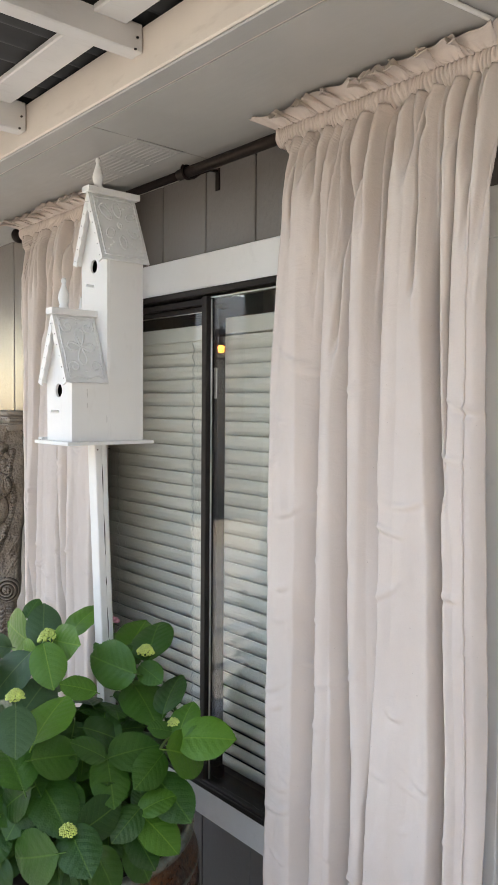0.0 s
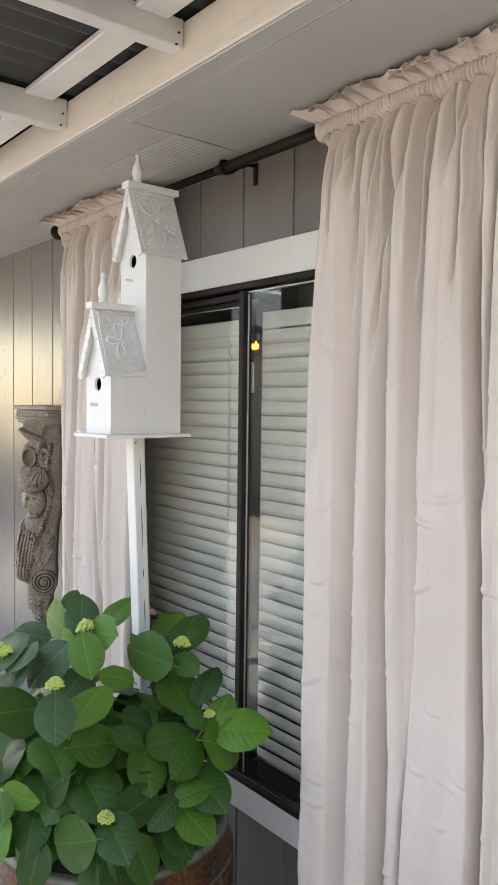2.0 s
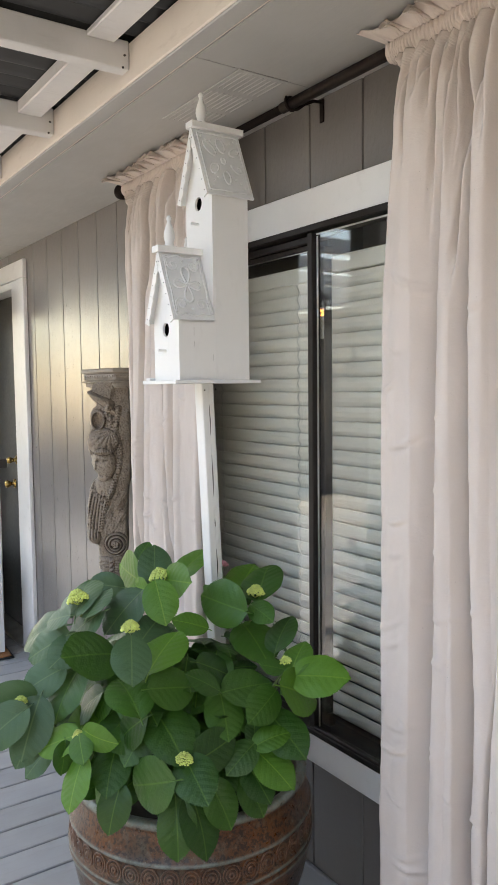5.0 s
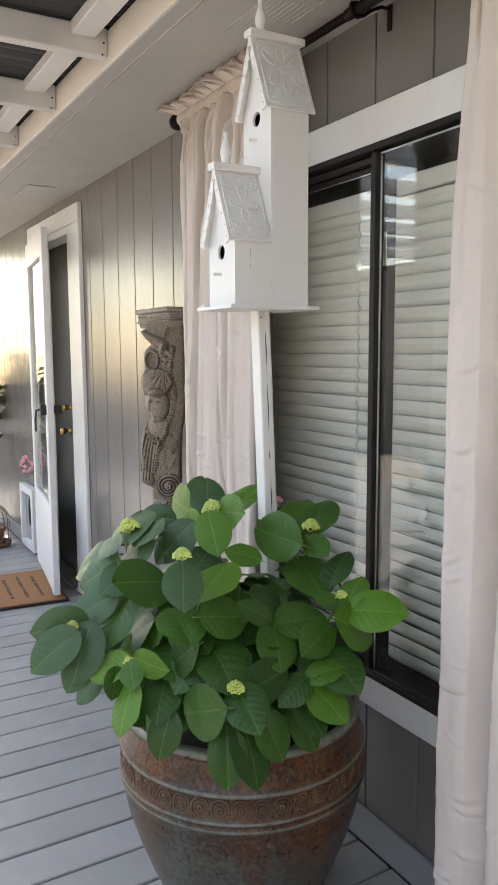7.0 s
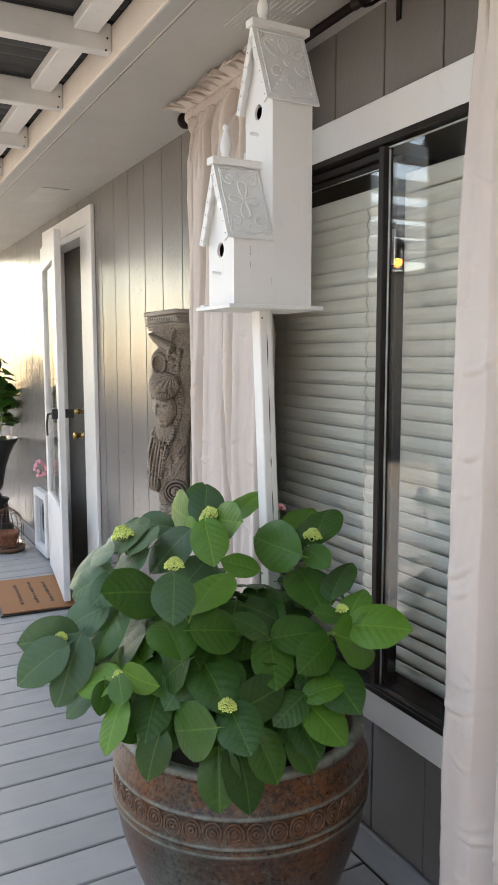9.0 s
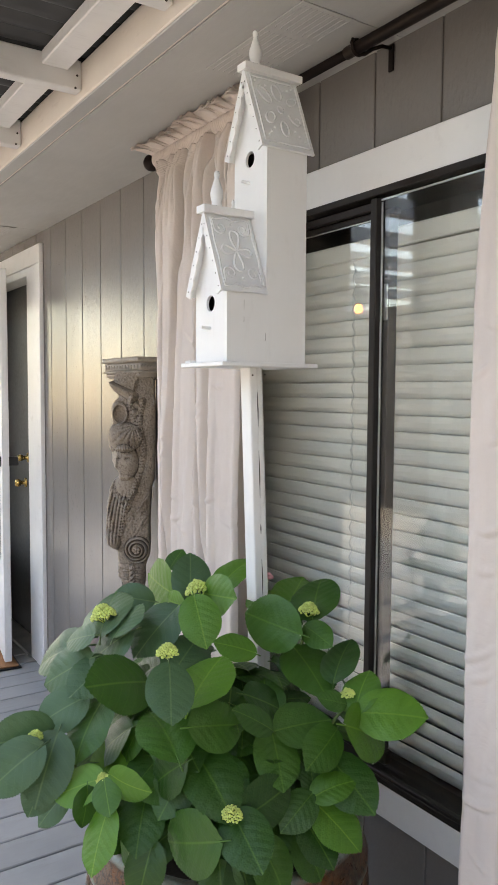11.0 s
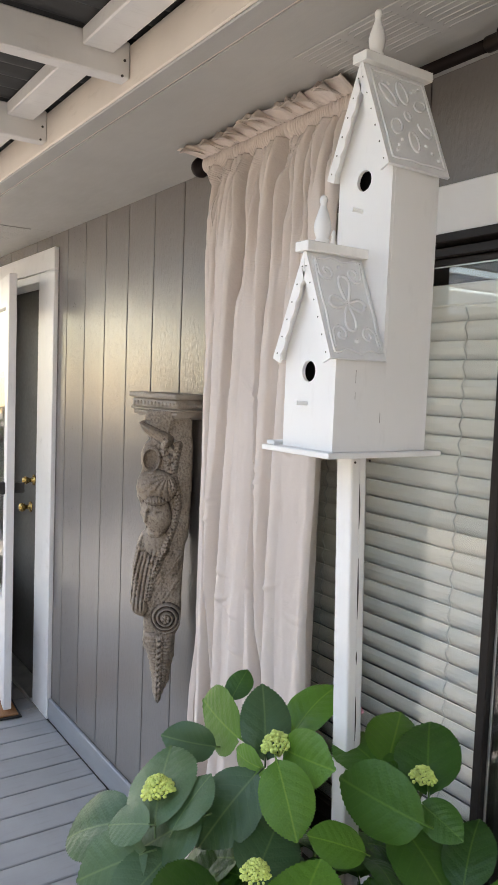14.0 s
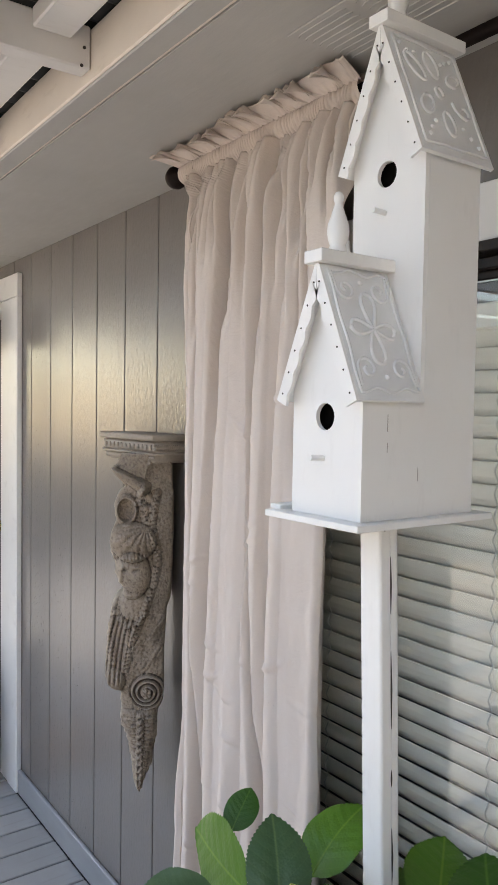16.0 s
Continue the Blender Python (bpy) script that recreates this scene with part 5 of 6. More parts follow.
pinkf = thing("pink_flower", (1.158, 1.935, 0.975), "small pink flower behind the birdhouse post", "flower")
for i_ in range(7):
    bm = bmesh.new()
    a = i_ * 0.9
    blob(bm, (0.009 * math.cos(a), 0.009 * math.sin(a), 0.004 * (i_ % 3)), 0.010, 1, (1, 1, 0.55))
    part("petal", bm, PINK, pinkf, smooth=True)
bm = bmesh.new()
tube(bm, [(0, 0, -0.005), (-0.03, -0.01, -0.2), (-0.06, -0.02, -0.5)], 0.003, 6)
part("stalk", bm, STEM, pinkf)


# ---------------------------------------------------------------- carved corbel on the wall
def lerp_table(pts, t):
    for (a, b), (c, d) in zip(pts, pts[1:]):
        if a <= t <= c:
            return b + (d - b) * (t - a) / (c - a)
    return pts[-1][1]


def corbel():
    """Weathered plaster bracket: moulded cap over a relief of plume, plain bust, braids, drapery, volute and leaf tail; one plain mesh."""
    H, K, KV = 0.935, 0.00065, 0.000634
    bm = bmesh.new()
    # moulded cap and a plain core against the wall
    for t0, t1, X_, W_ in ((0.0, 0.018, 0.116, 0.158), (0.0225, 0.048, 0.108, 0.149), (0.0505, 0.058, 0.112, 0.153), (0.060, 0.070, 0.104, 0.144), (0.072, 0.080, 0.096, 0.136)):
        box(bm, -X_, -0.002, -W_, W_, -t1 * H, -t0 * H, 0.003)
    box(bm, -0.100, -0.002, -0.146, 0.146, -0.075 * H, -0.004)
    for k in range(30):
        blob(bm, (-0.108 if k < 12 else -0.100 + 0.0055 * (k - 12), -0.149 if k >= 12 else -0.138 + 0.024 * k, -0.036 * H), 0.0085, 1, (0.7, 0.7, 0.95))
    left = ((120, 60), (170, 40), (182, 20), (215, 38), (255, 78), (290, 45), (330, 32), (400, 40), (430, 28), (480, 15), (530, 20), (560, 35), (605, 38), (640, 52), (660, 66), (690, 78), (708, 62), (725, 40), (760, 25), (850, 10), (950, 5), (1040, 0), (1090, 20), (1112, 62), (1160, 66), (1250, 60), (1300, 88), (1400, 105), (1500, 118), (1530, 138))
    right = ((120, 262), (230, 265), (300, 272), (450, 272), (600, 268), (720, 262), (760, 248), (900, 240), (1020, 238), (1060, 241), (1150, 236), (1190, 216), (1300, 214), (1360, 200), (1420, 194), (1480, 166), (1530, 148))
    braids = (((205, 280), (190, 350), (182, 420), (203, 500), (208, 570), (192, 660), (152, 780), (104, 900), (82, 1010)), ((40, 690), (24, 780), (16, 880), (30, 980)), ((140, 285), (150, 340), (160, 400)))

    def spot(px, py, cx, cy, rx, ry):
        d = ((px - cx) / rx) ** 2 + ((py - cy) / ry) ** 2
        return math.sqrt(1 - d) if d < 1 else 0.0

    def seg(px, py, a, b):
        ax, ay, bx, by = *a, *b
        t = max(0.0, min(1.0, ((px - ax) * (bx - ax) + (py - ay) * (by - ay)) / ((bx - ax) ** 2 + (by - ay) ** 2)))
        return math.hypot(px - ax - t * (bx - ax), py - ay - t * (by - ay)), t

    lobes = []
    for k in range(11):
        py = 1195 + 29 * k
        mid_ = 145 - 0.5 * k
        w_ = 62 - 4.4 * k
        lobes += [(mid_ - w_ * 0.55, py + 6, w_ * 0.62, 21), (mid_ + w_ * 0.55, py, w_ * 0.62, 21), (mid_, py + 12, 17, 24)]

    def height(px, py, e):
        h = 58 * (max(e, 0.0) ** 0.45) * (max(1 - e, 0.0) ** 0.22)
        if py < 480:
            h -= 14 * spot(px, py, 215, 230, 60, 90)
        d, t = seg(px, py, (22, 182), (150, 258))
        h += 30 * max(0, 1 - (d / (13 + 18 * t)) ** 2)
        h += 22 * (spot(px, py, 78, 350, 50, 66) - 1.5 * spot(px, py, 82, 352, 36, 50))
        # hair, brow and plain face
        dome = spot(px, py, 108, 478, 96, 80)
        h += 46 * dome
        if dome > 0:
            h += 4.5 * abs(math.sin(9 * math.atan2(py - 415, px - 165) + 0.02 * math.hypot(px - 165, py - 415))) * min(1, 3 * dome)
        face = spot(px, py, 108, 615, 74, 100)
        h += 40 * face
        d, t = seg(px, py, (26, 545), (175, 530))
        h += 10 * math.exp(-(d / 11) ** 2) * (0.7 + 0.3 * math.sin(px * 0.45))
        d, t = seg(px, py, (66, 572), (58, 640))
        h += (5 + 12 * t) * math.exp(-(d / 9) ** 2)
        h -= 9 * math.exp(-((px - 82) / 14) ** 2 - ((py - 592) / 9) ** 2) + 9 * math.exp(-((px - 122) / 17) ** 2 - ((py - 594) / 10) ** 2)
        h += 6 * math.exp(-((px - 120) / 18) ** 2 - ((py - 577) / 6) ** 2) + 3.5 * math.exp(-((px - 122) / 10) ** 2 - ((py - 597) / 6) ** 2)
        h += 6 * math.exp(-((px - 76) / 15) ** 2 - ((py - 660) / 5) ** 2) + 6 * math.exp(-((px - 79) / 14) ** 2 - ((py - 672) / 5) ** 2) - 4 * math.exp(-((px - 78) / 16) ** 2 - ((py - 666) / 3) ** 2)
        h += 10 * math.exp(-((px - 88) / 16) ** 2 - ((py - 694) / 12) ** 2)
        # neck and neckline
        h += 16 * spot(px, py, 118, 745, 60, 62)
        for k in range(9):
            f_ = k / 8
            h += 9 * spot(px, py, 45 + 120 * f_, 775 + 50 * math.sin(math.pi * f_) + 6 * (k % 2), 12, 13)
        for k in range(5):
            h += 10 * spot(px, py, 98 + 18 * math.cos(k * 1.256), 838 + 20 * math.sin(k * 1.256), 12, 13)
        # braids: two strands of beads
        for line in braids:
            for a, b in zip(line, line[1:]):
                d, t = seg(px, py, a, b)
                if d < 18:
                    h = max(h, h + 13 * (1 - (d / 18) ** 2) * (0.55 + 0.45 * abs(math.sin((a[1] + t * (b[1] - a[1])) * 0.19 + (0.9 if px > a[0] + t * (b[0] - a[0]) else 0)))))
                    break
        # pleated drapery and the curled foot
        if 770 < py < 1085:
            c = px - 60 + 0.16 * (py - 770) - 0.0004 * (py - 900) ** 2
            edge = lerp_table(((770, 165), (900, 108), (1010, 84), (1085, 70)), py)
            fade = max(0.0, min(1.0, (edge - px) / 14))
            h += 9 * fade * abs(math.sin(c * 0.17)) * min(1, (py - 770) / 40, (1085 - py) / 30)
        h += 24 * spot(px, py, 38, 1058, 46, 52)
        if 780 < py < 1040 and px > 110:
            h += 7 * noise.noise(Vector((px * 0.028, py * 0.02, 3.0))) + 5 * abs(noise.noise(Vector((px * 0.05 + py * 0.03, py * 0.012, 8.0))))
        # volute with a rosette
        r_, an = math.hypot(px - 170, py - 1100), math.atan2(py - 1100, px - 170)
        if r_ < 74:
            h += 20 * spot(px, py, 170, 1100, 74, 78)
            if r_ > 20:
                q_ = (r_ - 20) / 19.0 - (an + math.pi) / (2 * math.pi)
                h += 9 * math.cos(2 * math.pi * q_)
            else:
                h += 10 + 6 * abs(math.sin(2.5 * an)) * min(1, r_ / 8)
        # leaf tail
        for cx, cy, rx, ry in lobes:
            v = spot(px, py, cx, cy, rx, ry)
            if v:
                h += 13 * v
        for cx, cy, r__ in ((140, 285, 20), (172, 300, 18), (198, 285, 16), (128, 318, 16), (165, 345, 18), (190, 375, 16), (150, 262, 14)):
            h += 11 * spot(px, py, cx, cy, r__, r__)
        return h + 2.2 * noise.noise(Vector((px * 0.09, py * 0.09, 1.0))) + 1.4 * noise.noise(Vector((px * 0.25, py * 0.25, 4.0)))

    NE, NT = 104, 400
    across, toward = Vector((0.877, -0.48, 0)), Vector((-0.48, -0.877, 0))
    rim = Vector((-0.029, -0.1206, 0))
    front, backs = [], []
    for j in range(NT + 1):
        py = 122 + 1406 * j / NT
        lo, hi = lerp_table(left, py), lerp_table(right, py)
        lo += 5 * noise.noise(Vector((2.0, py * 0.05, 0))) + (7 * abs(math.sin(py * 0.11)) if py > 1180 else 0)
        hi -= 5 * abs(math.sin(py * 0.108 + 1)) if py > 1180 else 0
        f_row, b_row = [], []
        for i in range(NE + 1):
            e = i / NE
            px = lo + (hi - lo) * e
            p = rim + across * ((px - 272) * K) + Vector((0, 0, -(py - 40) * KV))
            q = p + toward * (height(px, py, e) * 0.00088)
            q.x = min(q.x, -0.002)
            r = p - toward * 0.07
            r.x = min(r.x, -0.001)
            f_row.append(bm.verts.new(q))
            b_row.append(bm.verts.new(r))
        front.append(f_row)
        backs.append(b_row)
    for j in range(NT):
        for i in range(NE):
            bm.faces.new((front[j][i], front[j + 1][i], front[j + 1][i + 1], front[j][i + 1]))
            bm.faces.new((backs[j][i], backs[j][i + 1], backs[j + 1][i + 1], backs[j + 1][i]))
        for i in (0, NE):
            bm.faces.new((front[j][i], backs[j][i], backs[j + 1][i], front[j + 1][i]))
    for j in (0, NT):
        for i in range(NE):
            bm.faces.new((front[j][i], front[j][i + 1], backs[j][i + 1], backs[j][i]))
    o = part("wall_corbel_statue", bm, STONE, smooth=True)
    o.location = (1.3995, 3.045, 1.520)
    tagged(o, "weathered grey-brown carved plaster corbel with draped bust on the siding", "sculpture")


corbel()

# ---------------------------------------------------------------- doorway
door = thing("door_1", (1.40, 4.7, 0.0), "white cased doorway with a grey entry door standing ajar inside", "door", kind="structure")


def dpart(name, mat, *dims, bev=0.003, label="", parent=None):
    bm = bmesh.new()
    for d in dims:
        box(bm, *d, bev=bev)
    bmesh.ops.translate(bm, verts=bm.verts, vec=(-1.40, -4.7, 0))
    return part(name, bm, mat, parent or door, label)


dpart("casing", WHITE, (1.377, 1.3995, 4.200, 4.31, 0.0, 2.025), label="white side casing")
dpart("casing", WHITE, (1.370, 1.3995, 5.135, 5.235, 0.0, 2.025), label="white side casing")
dpart("casing", WHITE, (1.377, 1.3995, 4.200, 5.235, 2.026, 2.12), label="white head casing")
dpart("jamb", WHITE, (1.380, 1.50, 4.311, 4.41, 0.0, 2.024))
dpart("jamb", WHITE, (1.377, 1.50, 5.085, 5.134, 0.0, 2.024))
dpart("jamb", WHITE, (1.380, 1.50, 4.411, 5.084, 1.985, 2.024))
dpart("threshold", SILVER, (1.37, 1.50, 4.411, 5.084, 0.0, 0.02), label="worn aluminium threshold")
# entry door leaf, shut, with brass knob and deadbolt
leafd = dpart("door_leaf", DOORGREY, (1.472, 1.499, 4.425, 5.083, 0.021, 1.984), label="grey painted entry door")
for z_, r_, yk in ((1.030, 0.020, 4.71), (0.885, 0.024, 4.76)):
    bm = lathe([(0.027, 0), (0.027, 0.006), (0.011, 0.010), (0.012, 0.028), (r_ * 0.8, 0.034), (r_, 0.046), (r_ * 0.8, 0.058), (0.004, 0.062)], 20)
    bmesh.ops.rotate(bm, verts=bm.verts, cent=(0, 0, 0), matrix=Matrix.Rotation(radians(-90), 3, "Y"))
    bmesh.ops.translate(bm, verts=bm.verts, vec=(0.072, yk - 4.7, z_))
    part("door_knob", bm, BRASS, leafd, "brass knob", True)

storm = thing("storm_door", (1.366, 5.105, 0.0), "white aluminium storm door with glass upper panel, standing ajar", "storm door")
storm.rotation_euler = (0, 0, radians(-8.2))


def spart(name, mat, *dims, bev=0.003, label=""):
    bm = bmesh.new()
    for d in dims:
        box(bm, *d, bev=bev)
    return part(name, bm, mat, storm, label)


W_ = 0.80
spart("stile", WHITE, (-0.035, 0.0, -W_, -W_ + 0.085, 0.03, 2.0))
spart("stile", WHITE, (-0.035, 0.0, -0.085, 0.0, 0.03, 2.0))
spart("rail", WHITE, (-0.035, 0.0, -W_ + 0.085, -0.085, 1.86, 2.0))
spart("kick_panel", WHITE, (-0.033, -0.004, -W_ + 0.085, -0.085, 0.03, 0.52), label="white lower panel")
o = spart("pane", GLASS, (-0.020, -0.016, -W_ + 0.085, -0.085, 0.52, 1.86), bev=0)
o.visible_shadow = False
bm = bmesh.new()
box(bm, -0.066, -0.035, -W_ + 0.028, -W_ + 0.062, 1.02, 1.075, 0.004)
tube(bm, [(-0.06, -W_ + 0.045, 1.05), (-0.085, -W_ + 0.06, 1.045), (-0.09, -W_ + 0.075, 0.99), (-0.088, -W_ + 0.08, 0.93)], 0.006, 8)
part("handle", bm, BLACK, storm, "black lever handle")
bm = bmesh.new()
box(bm, 0.0, 0.05, -W_ + 0.03, -W_ + 0.06, 1.025, 1.07, 0.004)
part("inner_handle", bm, BLACK, storm, "black inner handle")

# pet door in the siding
pet = thing("pet_door", (1.399, 5.46, 0.02), "white plastic pet door frame with a dark flap, low in the siding", "pet door")
bm = bmesh.new()
for d in ((-0.045, 0, -0.17, -0.125, 0, 0.43), (-0.045, 0, 0.125, 0.17, 0, 0.43), (-0.045, 0, -0.125, 0.125, 0, 0.05), (-0.045, 0, -0.125, 0.125, 0.38, 0.43)):
    box(bm, *d, bev=0.004)
part("frame", bm, WHITE, pet)
bm = bmesh.new()
box(bm, -0.016, -0.010, -0.124, 0.124, 0.051, 0.379)
part("flap", bm, plain("smoked_flap", (0.30, 0.32, 0.34), 0.2), pet, "smoked plastic flap")
bm = bmesh.new()
tube(bm, [(-0.018, -0.01, 0.34), (-0.024, -0.012, 0.25), (-0.018, -0.01, 0.16)], 0.009, 8)
part("grip", bm, BLACK, pet, "dark curved grip")

# doormat
dm = thing("doormat", (1.125, 4.61, 0.0), "brown coir doormat with faded dark lettering and black rubber edge", "doormat")
dm.rotation_euler = (0, 0, radians(-4.5))
bm = bmesh.new()
box(bm, -0.22, 0.19, -0.325, 0.325, 0.001, 0.008, 0.002)
part("rubber_base", bm, BLACK, dm, "black rubber edge")
bm = bmesh.new()
box(bm, -0.205, 0.178, -0.312, 0.312, 0.0085, 0.017, 0.003)
part("coir_surface", bm, COIR, dm)
INK = plain("faded_dark_print", (0.07, 0.045, 0.03), 0.95)
for r_ in range(3):
    yy = -0.20
    while yy < 0.18:
        w_ = rl.uniform(0.02, 0.05)
        bm = bmesh.new()
        box(bm, -0.10 + 0.08 * r_ + rl.uniform(-0.004, 0.004), -0.083 + 0.08 * r_, yy, yy + w_, 0.0165, 0.0174)
        part("print_bar", bm, INK, dm, "faded dark print")
        yy += w_ + rl.uniform(0.006, 0.02)


# ---------------------------------------------------------------- far end: birdcage, urn, pink flowers, trellis
cage = thing("birdcage", (1.185, 5.72, 0.0), "rusty domed wire birdcage on the deck holding a spotted pot", "birdcage")
part("tray", lathe([(0.09, 0.002), (0.112, 0.006), (0.12, 0.02), (0.122, 0.03), (0.115, 0.03), (0.11, 0.018), (0.02, 0.016)], 36), RUST, cage, smooth=True)
for i_ in range(18):
    a = 2 * math.pi * i_ / 18
    bm = bmesh.new()
    pts = [(0.112 * math.cos(a), 0.112 * math.sin(a), z_) for z_ in (0.02, 0.09, 0.17)]
    pts += [(0.112 * math.cos(t) * math.cos(a), 0.112 * math.cos(t) * math.sin(a), 0.17 + 0.13 * math.sin(t)) for t in (0.3, 0.6, 0.9, 1.2, 1.5)]
    tube(bm, pts, 0.0017, 5)
    part("wire", bm, RUST, cage)
for z_, r_ in ((0.17, 0.112), (0.06, 0.112), (0.27, 0.072)):
    bm = bmesh.new()
    tube(bm, [(r_ * math.cos(2 * math.pi * i / 28), r_ * math.sin(2 * math.pi * i / 28), z_) for i in range(28)], 0.002, 5, closed=True)
    part("hoop", bm, RUST, cage)
bm = bmesh.new()
tube(bm, [(0.014 * math.cos(t), 0, 0.318 + 0.016 * math.sin(t)) for t in [2 * math.pi * i / 14 for i in range(14)]], 0.002, 5, closed=True)
part("ring", bm, RUST, cage)
tp = thing("small_pot", (1.185, 5.72, 0.0305), "small rusty terracotta pot with pale dots, inside the birdcage", "plant pot")
part("body", lathe([(0.055, 0), (0.06, 0.004), (0.074, 0.075), (0.082, 0.078), (0.084, 0.10), (0.078, 0.103), (0.07, 0.09), (0.02, 0.085)], 32), TERRA, tp, smooth=True)
DOT = plain("pale_dot_paint", (0.55, 0.45, 0.38), 0.7)
for i_ in range(20):
    bm = bmesh.new()
    a = 2 * math.pi * i_ / 10 + (0.3 if i_ >= 10 else 0)
    z_ = 0.028 if i_ < 10 else 0.055
    r_ = 0.060 + (0.074 - 0.06) * z_ / 0.075 + 0.001
    blob(bm, (r_ * math.cos(a), r_ * math.sin(a), z_), 0.0055, 1, (0.5, 0.5, 1))
    part("dot", bm, DOT, tp, "pale painted dot")

URN = Vector((1.20, 6.30, 0.0))
urn = thing("urn_planter", URN, "tall black footed garden urn beside the siding", "urn")
URNB = plain("black_urn", (0.018, 0.019, 0.022), 0.35, 0, 40, 0.15)
part("bowl", lathe([(0.05, 0.33), (0.07, 0.36), (0.085, 0.44), (0.10, 0.52), (0.135, 0.62), (0.17, 0.69), (0.195, 0.72), (0.195, 0.735), (0.18, 0.735), (0.15, 0.69), (0.02, 0.66)], 40), URNB, urn, smooth=True)
part("foot", lathe([(0.14, 0.0), (0.14, 0.06), (0.11, 0.08), (0.10, 0.24), (0.115, 0.26), (0.11, 0.275), (0.06, 0.29), (0.045, 0.32), (0.05, 0.331), (0.02, 0.331)], 40), URNB, urn, smooth=True)
up = thing("hydrangea_plant", URN + Vector((0, 0, 0.66)), "leafy green hydrangea growing in the black urn", "plant")
uo = URN + Vector((0, 0, 0.66))
for i_ in range(150):
    a, e, q = rl.uniform(0, 6.283), rl.uniform(-0.5, 1.45), rl.uniform(0.35, 1)
    p = Vector((math.cos(a) * math.cos(e), math.sin(a) * math.cos(e), math.sin(e)))
    c = URN + Vector((p.x * 0.25 * q, p.y * 0.26 * q, 1.00 + p.z * 0.38 * q))
    if c.x > 1.345:
        c.x = 1.345
    leaf(c, (p.x + rl.uniform(-0.5, 0.5), p.y + rl.uniform(-0.5, 0.5), rl.uniform(-0.6, 0.3)), (p.x, p.y, 0.7), rl.uniform(0.10, 0.15), "y" if rl.random() < 0.35 else "g", up, uo)
for i_ in range(8):
    a = i_ * 0.8
    stem((URN.x + 0.14 * math.cos(a), URN.y + 0.14 * math.sin(a), 1.05 + 0.06 * (i_ % 3)), (URN.x + 0.03 * math.cos(a), URN.y + 0.03 * math.sin(a), 0.66), up, uo)

rose = thing("pink_flower", (1.335, 5.30, 0.62), "full pink blossom fixed beside the pet door", "flower")
q = random.Random(8)
for i_ in range(26):
    bm = bmesh.new()
    a, e = q.uniform(0, 6.28), q.uniform(-1.2, 1.2)
    r_ = 0.035
    blob(bm, (r_ * math.cos(a) * math.cos(e), r_ * 1.3 * math.sin(a) * math.cos(e), 0.055 * math.sin(e)), 0.018, 1, (0.7, 1, 0.8))
    part("petal", bm, PINK, rose, smooth=True)
bm = bmesh.new()
tube(bm, [(0.02, 0, -0.02), (0.05, 0, -0.10), (0.062, 0, -0.19)], 0.003, 6)
part("stalk", bm, STEM, rose)

# white trellis past the end of the house
trel = thing("trellis_panel", (1.35, 7.9, 0.0), "white lattice trellis panel standing past the end of the siding", "trellis")
for i_ in range(5):
    for s in (-1, 1):
        bm = bmesh.new()
        c = -0.3 + 0.15 * i_
        box(bm, -0.012, 0.012, -0.004, 0.004, -0.5, 0.5)
        bmesh.ops.rotate(bm, verts=bm.verts, cent=(0, 0, 0), matrix=Matrix.Rotation(radians(45 * s), 3, "Y"))
        bmesh.ops.translate(bm, verts=bm.verts, vec=(c, 0.008 * s, 0.6))
        part("lath", bm, WHITE, trel)
for x_ in (-0.5, 0.5):
    bm = bmesh.new()
    box(bm, x_ - 0.04, x_ + 0.04, -0.04, 0.04, -0.35, 1.3)
    part("post", bm, WHITE, trel)

# white board at the near corner of the wall
cb = part("trim_board", boxes((1.380, 1.3985, 0.45, 0.86, 0.099, 2.18), bev=0.003), WHITE)
tagged(cb, "white painted board on the siding beside the curtain", "trim", kind="structure")

# hanging lantern under a rafter, with a warm bulb
lamp = thing("hanging_lantern", (-0.40, 3.97, 1.833), "small black metal hanging lantern with a glowing warm bulb", "lantern")
part("bottom_plate", lathe([(0.05, 0), (0.055, 0.004), (0.055, 0.012), (0.02, 0.014)], 20), BLACK, lamp)
part("cap", lathe([(0.058, 0.15), (0.06, 0.156), (0.035, 0.185), (0.012, 0.20), (0.008, 0.215), (0.002, 0.216)], 20), BLACK, lamp)
for i_ in range(4):
    a = i_ * math.pi / 2
    bm = bmesh.new()
    tube(bm, [(0.05 * math.cos(a), 0.05 * math.sin(a), 0.008), (0.05 * math.cos(a), 0.05 * math.sin(a), 0.155)], 0.003, 6)
    part("upright", bm, BLACK, lamp)
bm = bmesh.new()
blob(bm, (0, 0, 0.07), 0.024, 2, (1, 1, 1.2))
part("bulb", bm, BULB, lamp, "glowing warm bulb", True)
part("socket", lathe([(0.012, 0.095), (0.014, 0.10), (0.014, 0.15), (0.004, 0.152)], 12), BLACK, lamp)
bm = bmesh.new()
tube(bm, [(0, 0, 0.21), (0, 0.002, 0.25), (0, 0.004, 0.28), (0, 0.03, 0.305), (0, 0.16, 0.31), (0, 0.179, 0.33), (0, 0.179, 0.364)], 0.003, 6)
part("hanger", bm, BLACK, lamp)

# white cable clipped under the soffit
cbl = part("cable", tube(bmesh.new(), [(1.012, 0.929, 2.176), (1.10, 0.919, 2.176), (1.20, 0.907, 2.176), (1.396, 0.885, 2.176)], 0.0042, 8), WHITE, smooth=True)
tagged(cbl, "thin white cable clipped under the soffit", "cable")

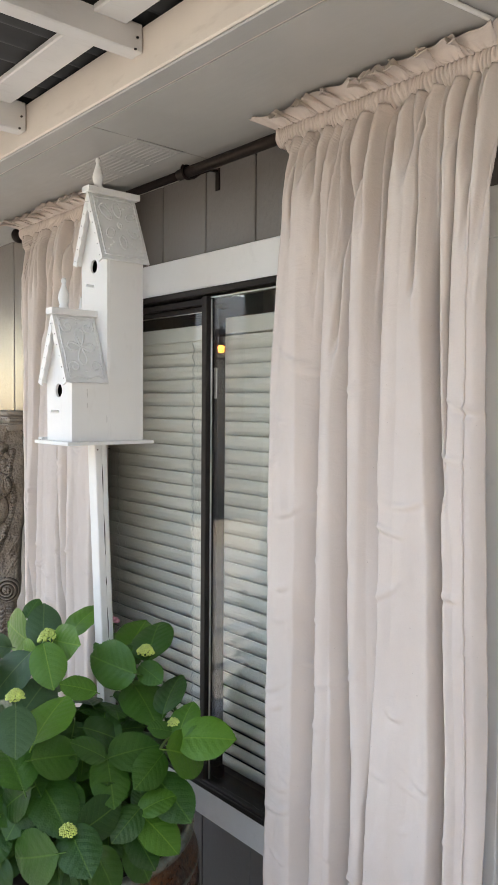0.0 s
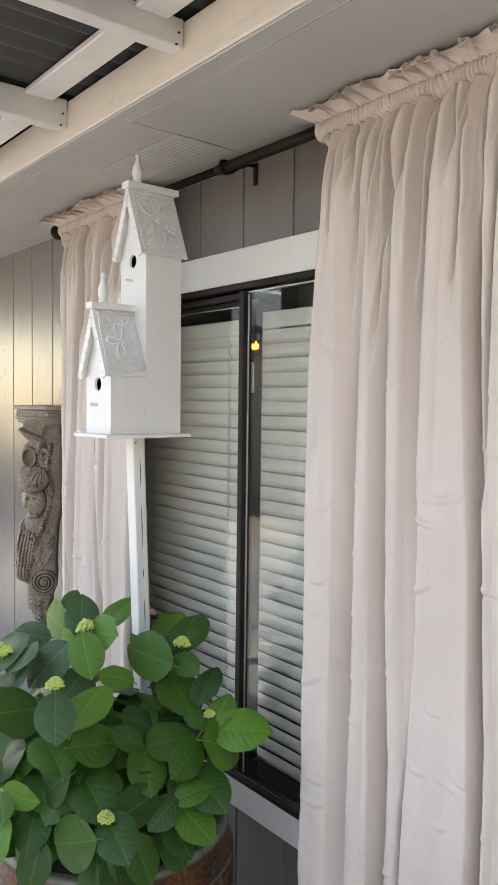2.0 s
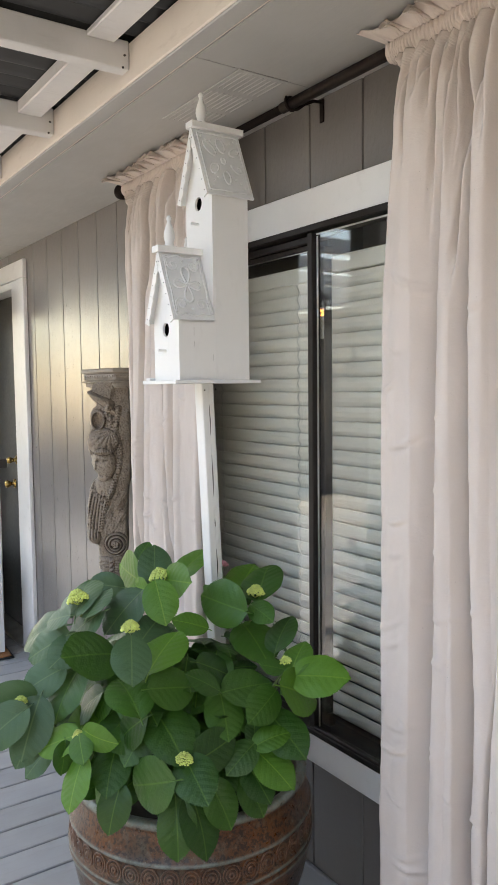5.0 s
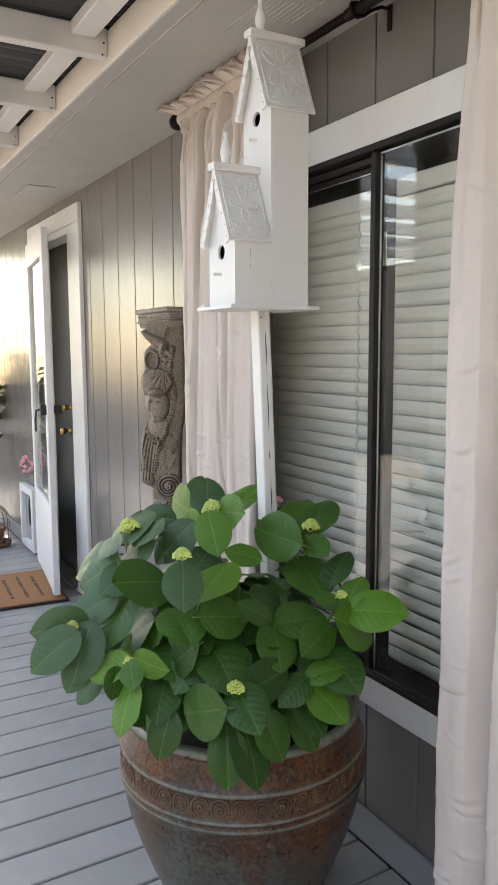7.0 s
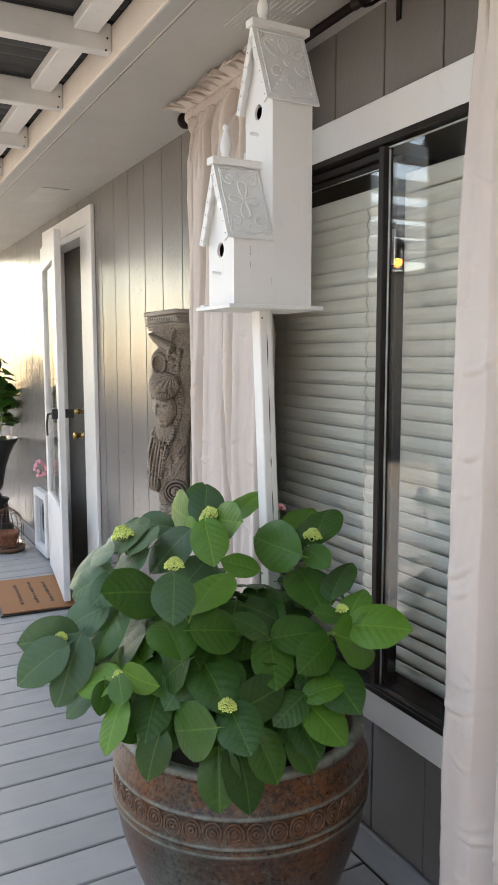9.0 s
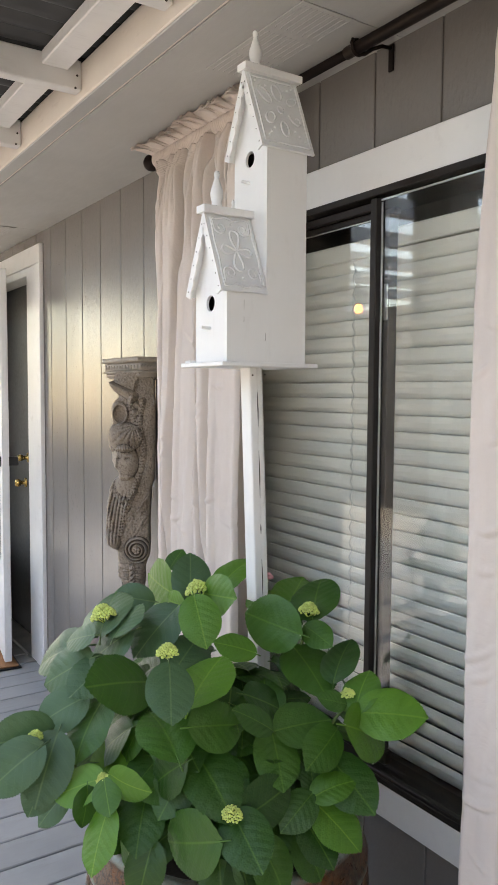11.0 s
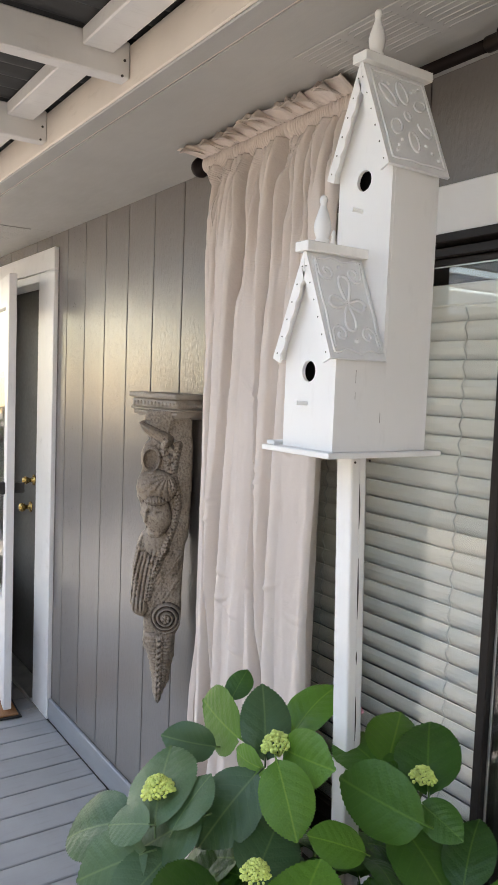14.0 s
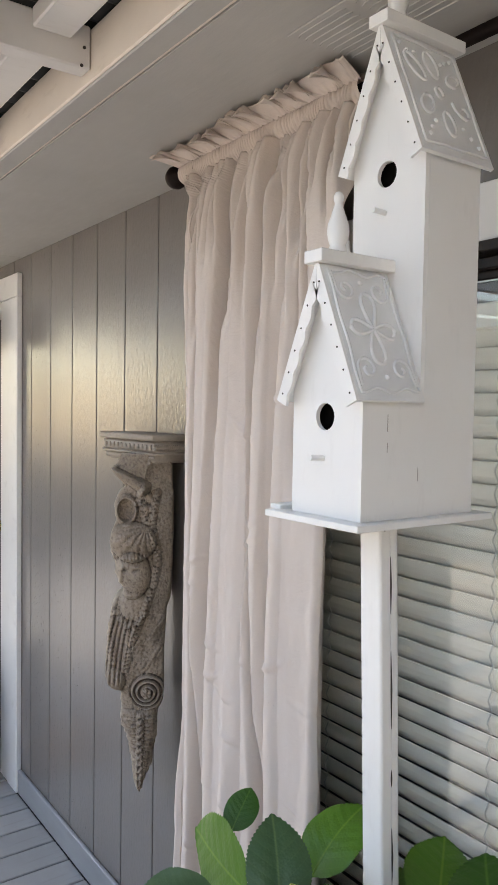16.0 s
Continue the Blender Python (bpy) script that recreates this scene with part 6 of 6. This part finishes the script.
# unseen fences added to close the yard and hold back low sky light
fence = part("wall_fence", boxes((-5.6, -5.5, -9, 16, -0.35, 2.7)), FENCE)
for n_, yy in enumerate((11.0, -7.0)):
    o = part("wall_fence_%d" % (n_ + 1), boxes((-5.49, 6.0, yy, yy + 0.1, -0.35, 0.9)), FENCE)
    tagged(o, "unseen plain fence added to hold back low sky light", "fence", kind="structure")
tagged(fence, "unseen plain fence added to hold back low sky light", "fence", kind="structure")


# ---------------------------------------------------------------- siding boards and deck boards
def siding_boards():
    cache = {}
    g0 = 1.655

    def board(y, w, z0, z1):
        key = (round(w, 4), round(z1 - z0, 4))
        if key not in cache:
            bm = bmesh.new()
            box(bm, 0, 0.0054, 0, w, 0, z1 - z0)
            fr = [e for e in bm.edges if abs(e.verts[0].co.x) < 1e-6 and abs(e.verts[1].co.x) < 1e-6 and abs(e.verts[0].co.z - e.verts[1].co.z) > 0.01]
            bmesh.ops.bevel(bm, geom=fr, offset=0.0016, segments=1, affect="EDGES")
            cache[key] = mesh_of("siding_board", bm, SIDING)
        o = new("siding_board", cache[key])
        o.parent = wall
        o.location = (WX, y, z0)

    k = math.floor((Y0 - g0) / PITCH)
    gap = 0.006
    while g0 + PITCH * k < Y1:
        a, b = g0 + PITCH * k + gap / 2, g0 + PITCH * (k + 1) - gap / 2
        k += 1
        cuts = [(max(a, Y0), min(b, Y1))]
        for (oy0, oy1, oz0, oz1) in (WIN, DOOR):
            nxt = []
            for (p, q_) in cuts:
                if q_ <= oy0 or p >= oy1:
                    nxt.append((p, q_))
                    continue
                if p < oy0 - 0.004:
                    nxt.append((p, oy0))
                if q_ > oy1 + 0.004:
                    nxt.append((oy1, q_))
                m0, m1 = max(p, oy0), min(q_, oy1)
                if m1 - m0 > 0.004:
                    if oz0 > 0.01:
                        board(m0, m1 - m0, 0.0, oz0)
                    board(m0, m1 - m0, oz1, 2.1805)
            cuts = nxt
        for p, q_ in cuts:
            if q_ - p > 0.004:
                board(p, q_ - p, 0.0, 2.1805)


siding_boards()

deck = part("floor_deck", boxes((-2.5, 1.411, Y0, Y1 + 0.4, -0.30, -0.032)), DARK)
tagged(deck, "grey painted plank deck with dark gaps", "deck floor", kind="structure")
bm = bmesh.new()
box(bm, -2.52, 1.383, 0, 0.1300, -0.031, 0, 0.003)
plank = mesh_of("plank", bm, DECK)
k = math.ceil((Y0 - 2.278) / 0.1375)
while 2.278 + 0.1375 * k < Y1 + 0.3:
    o = new("plank", plank)
    o.parent = deck
    o.location = (0, 2.278 + 0.1375 * k + 0.004, random.uniform(-0.0012, 0.0))
    o.rotation_euler = (random.uniform(-0.002, 0.002), 0, random.uniform(-0.0004, 0.0004))
    k += 1
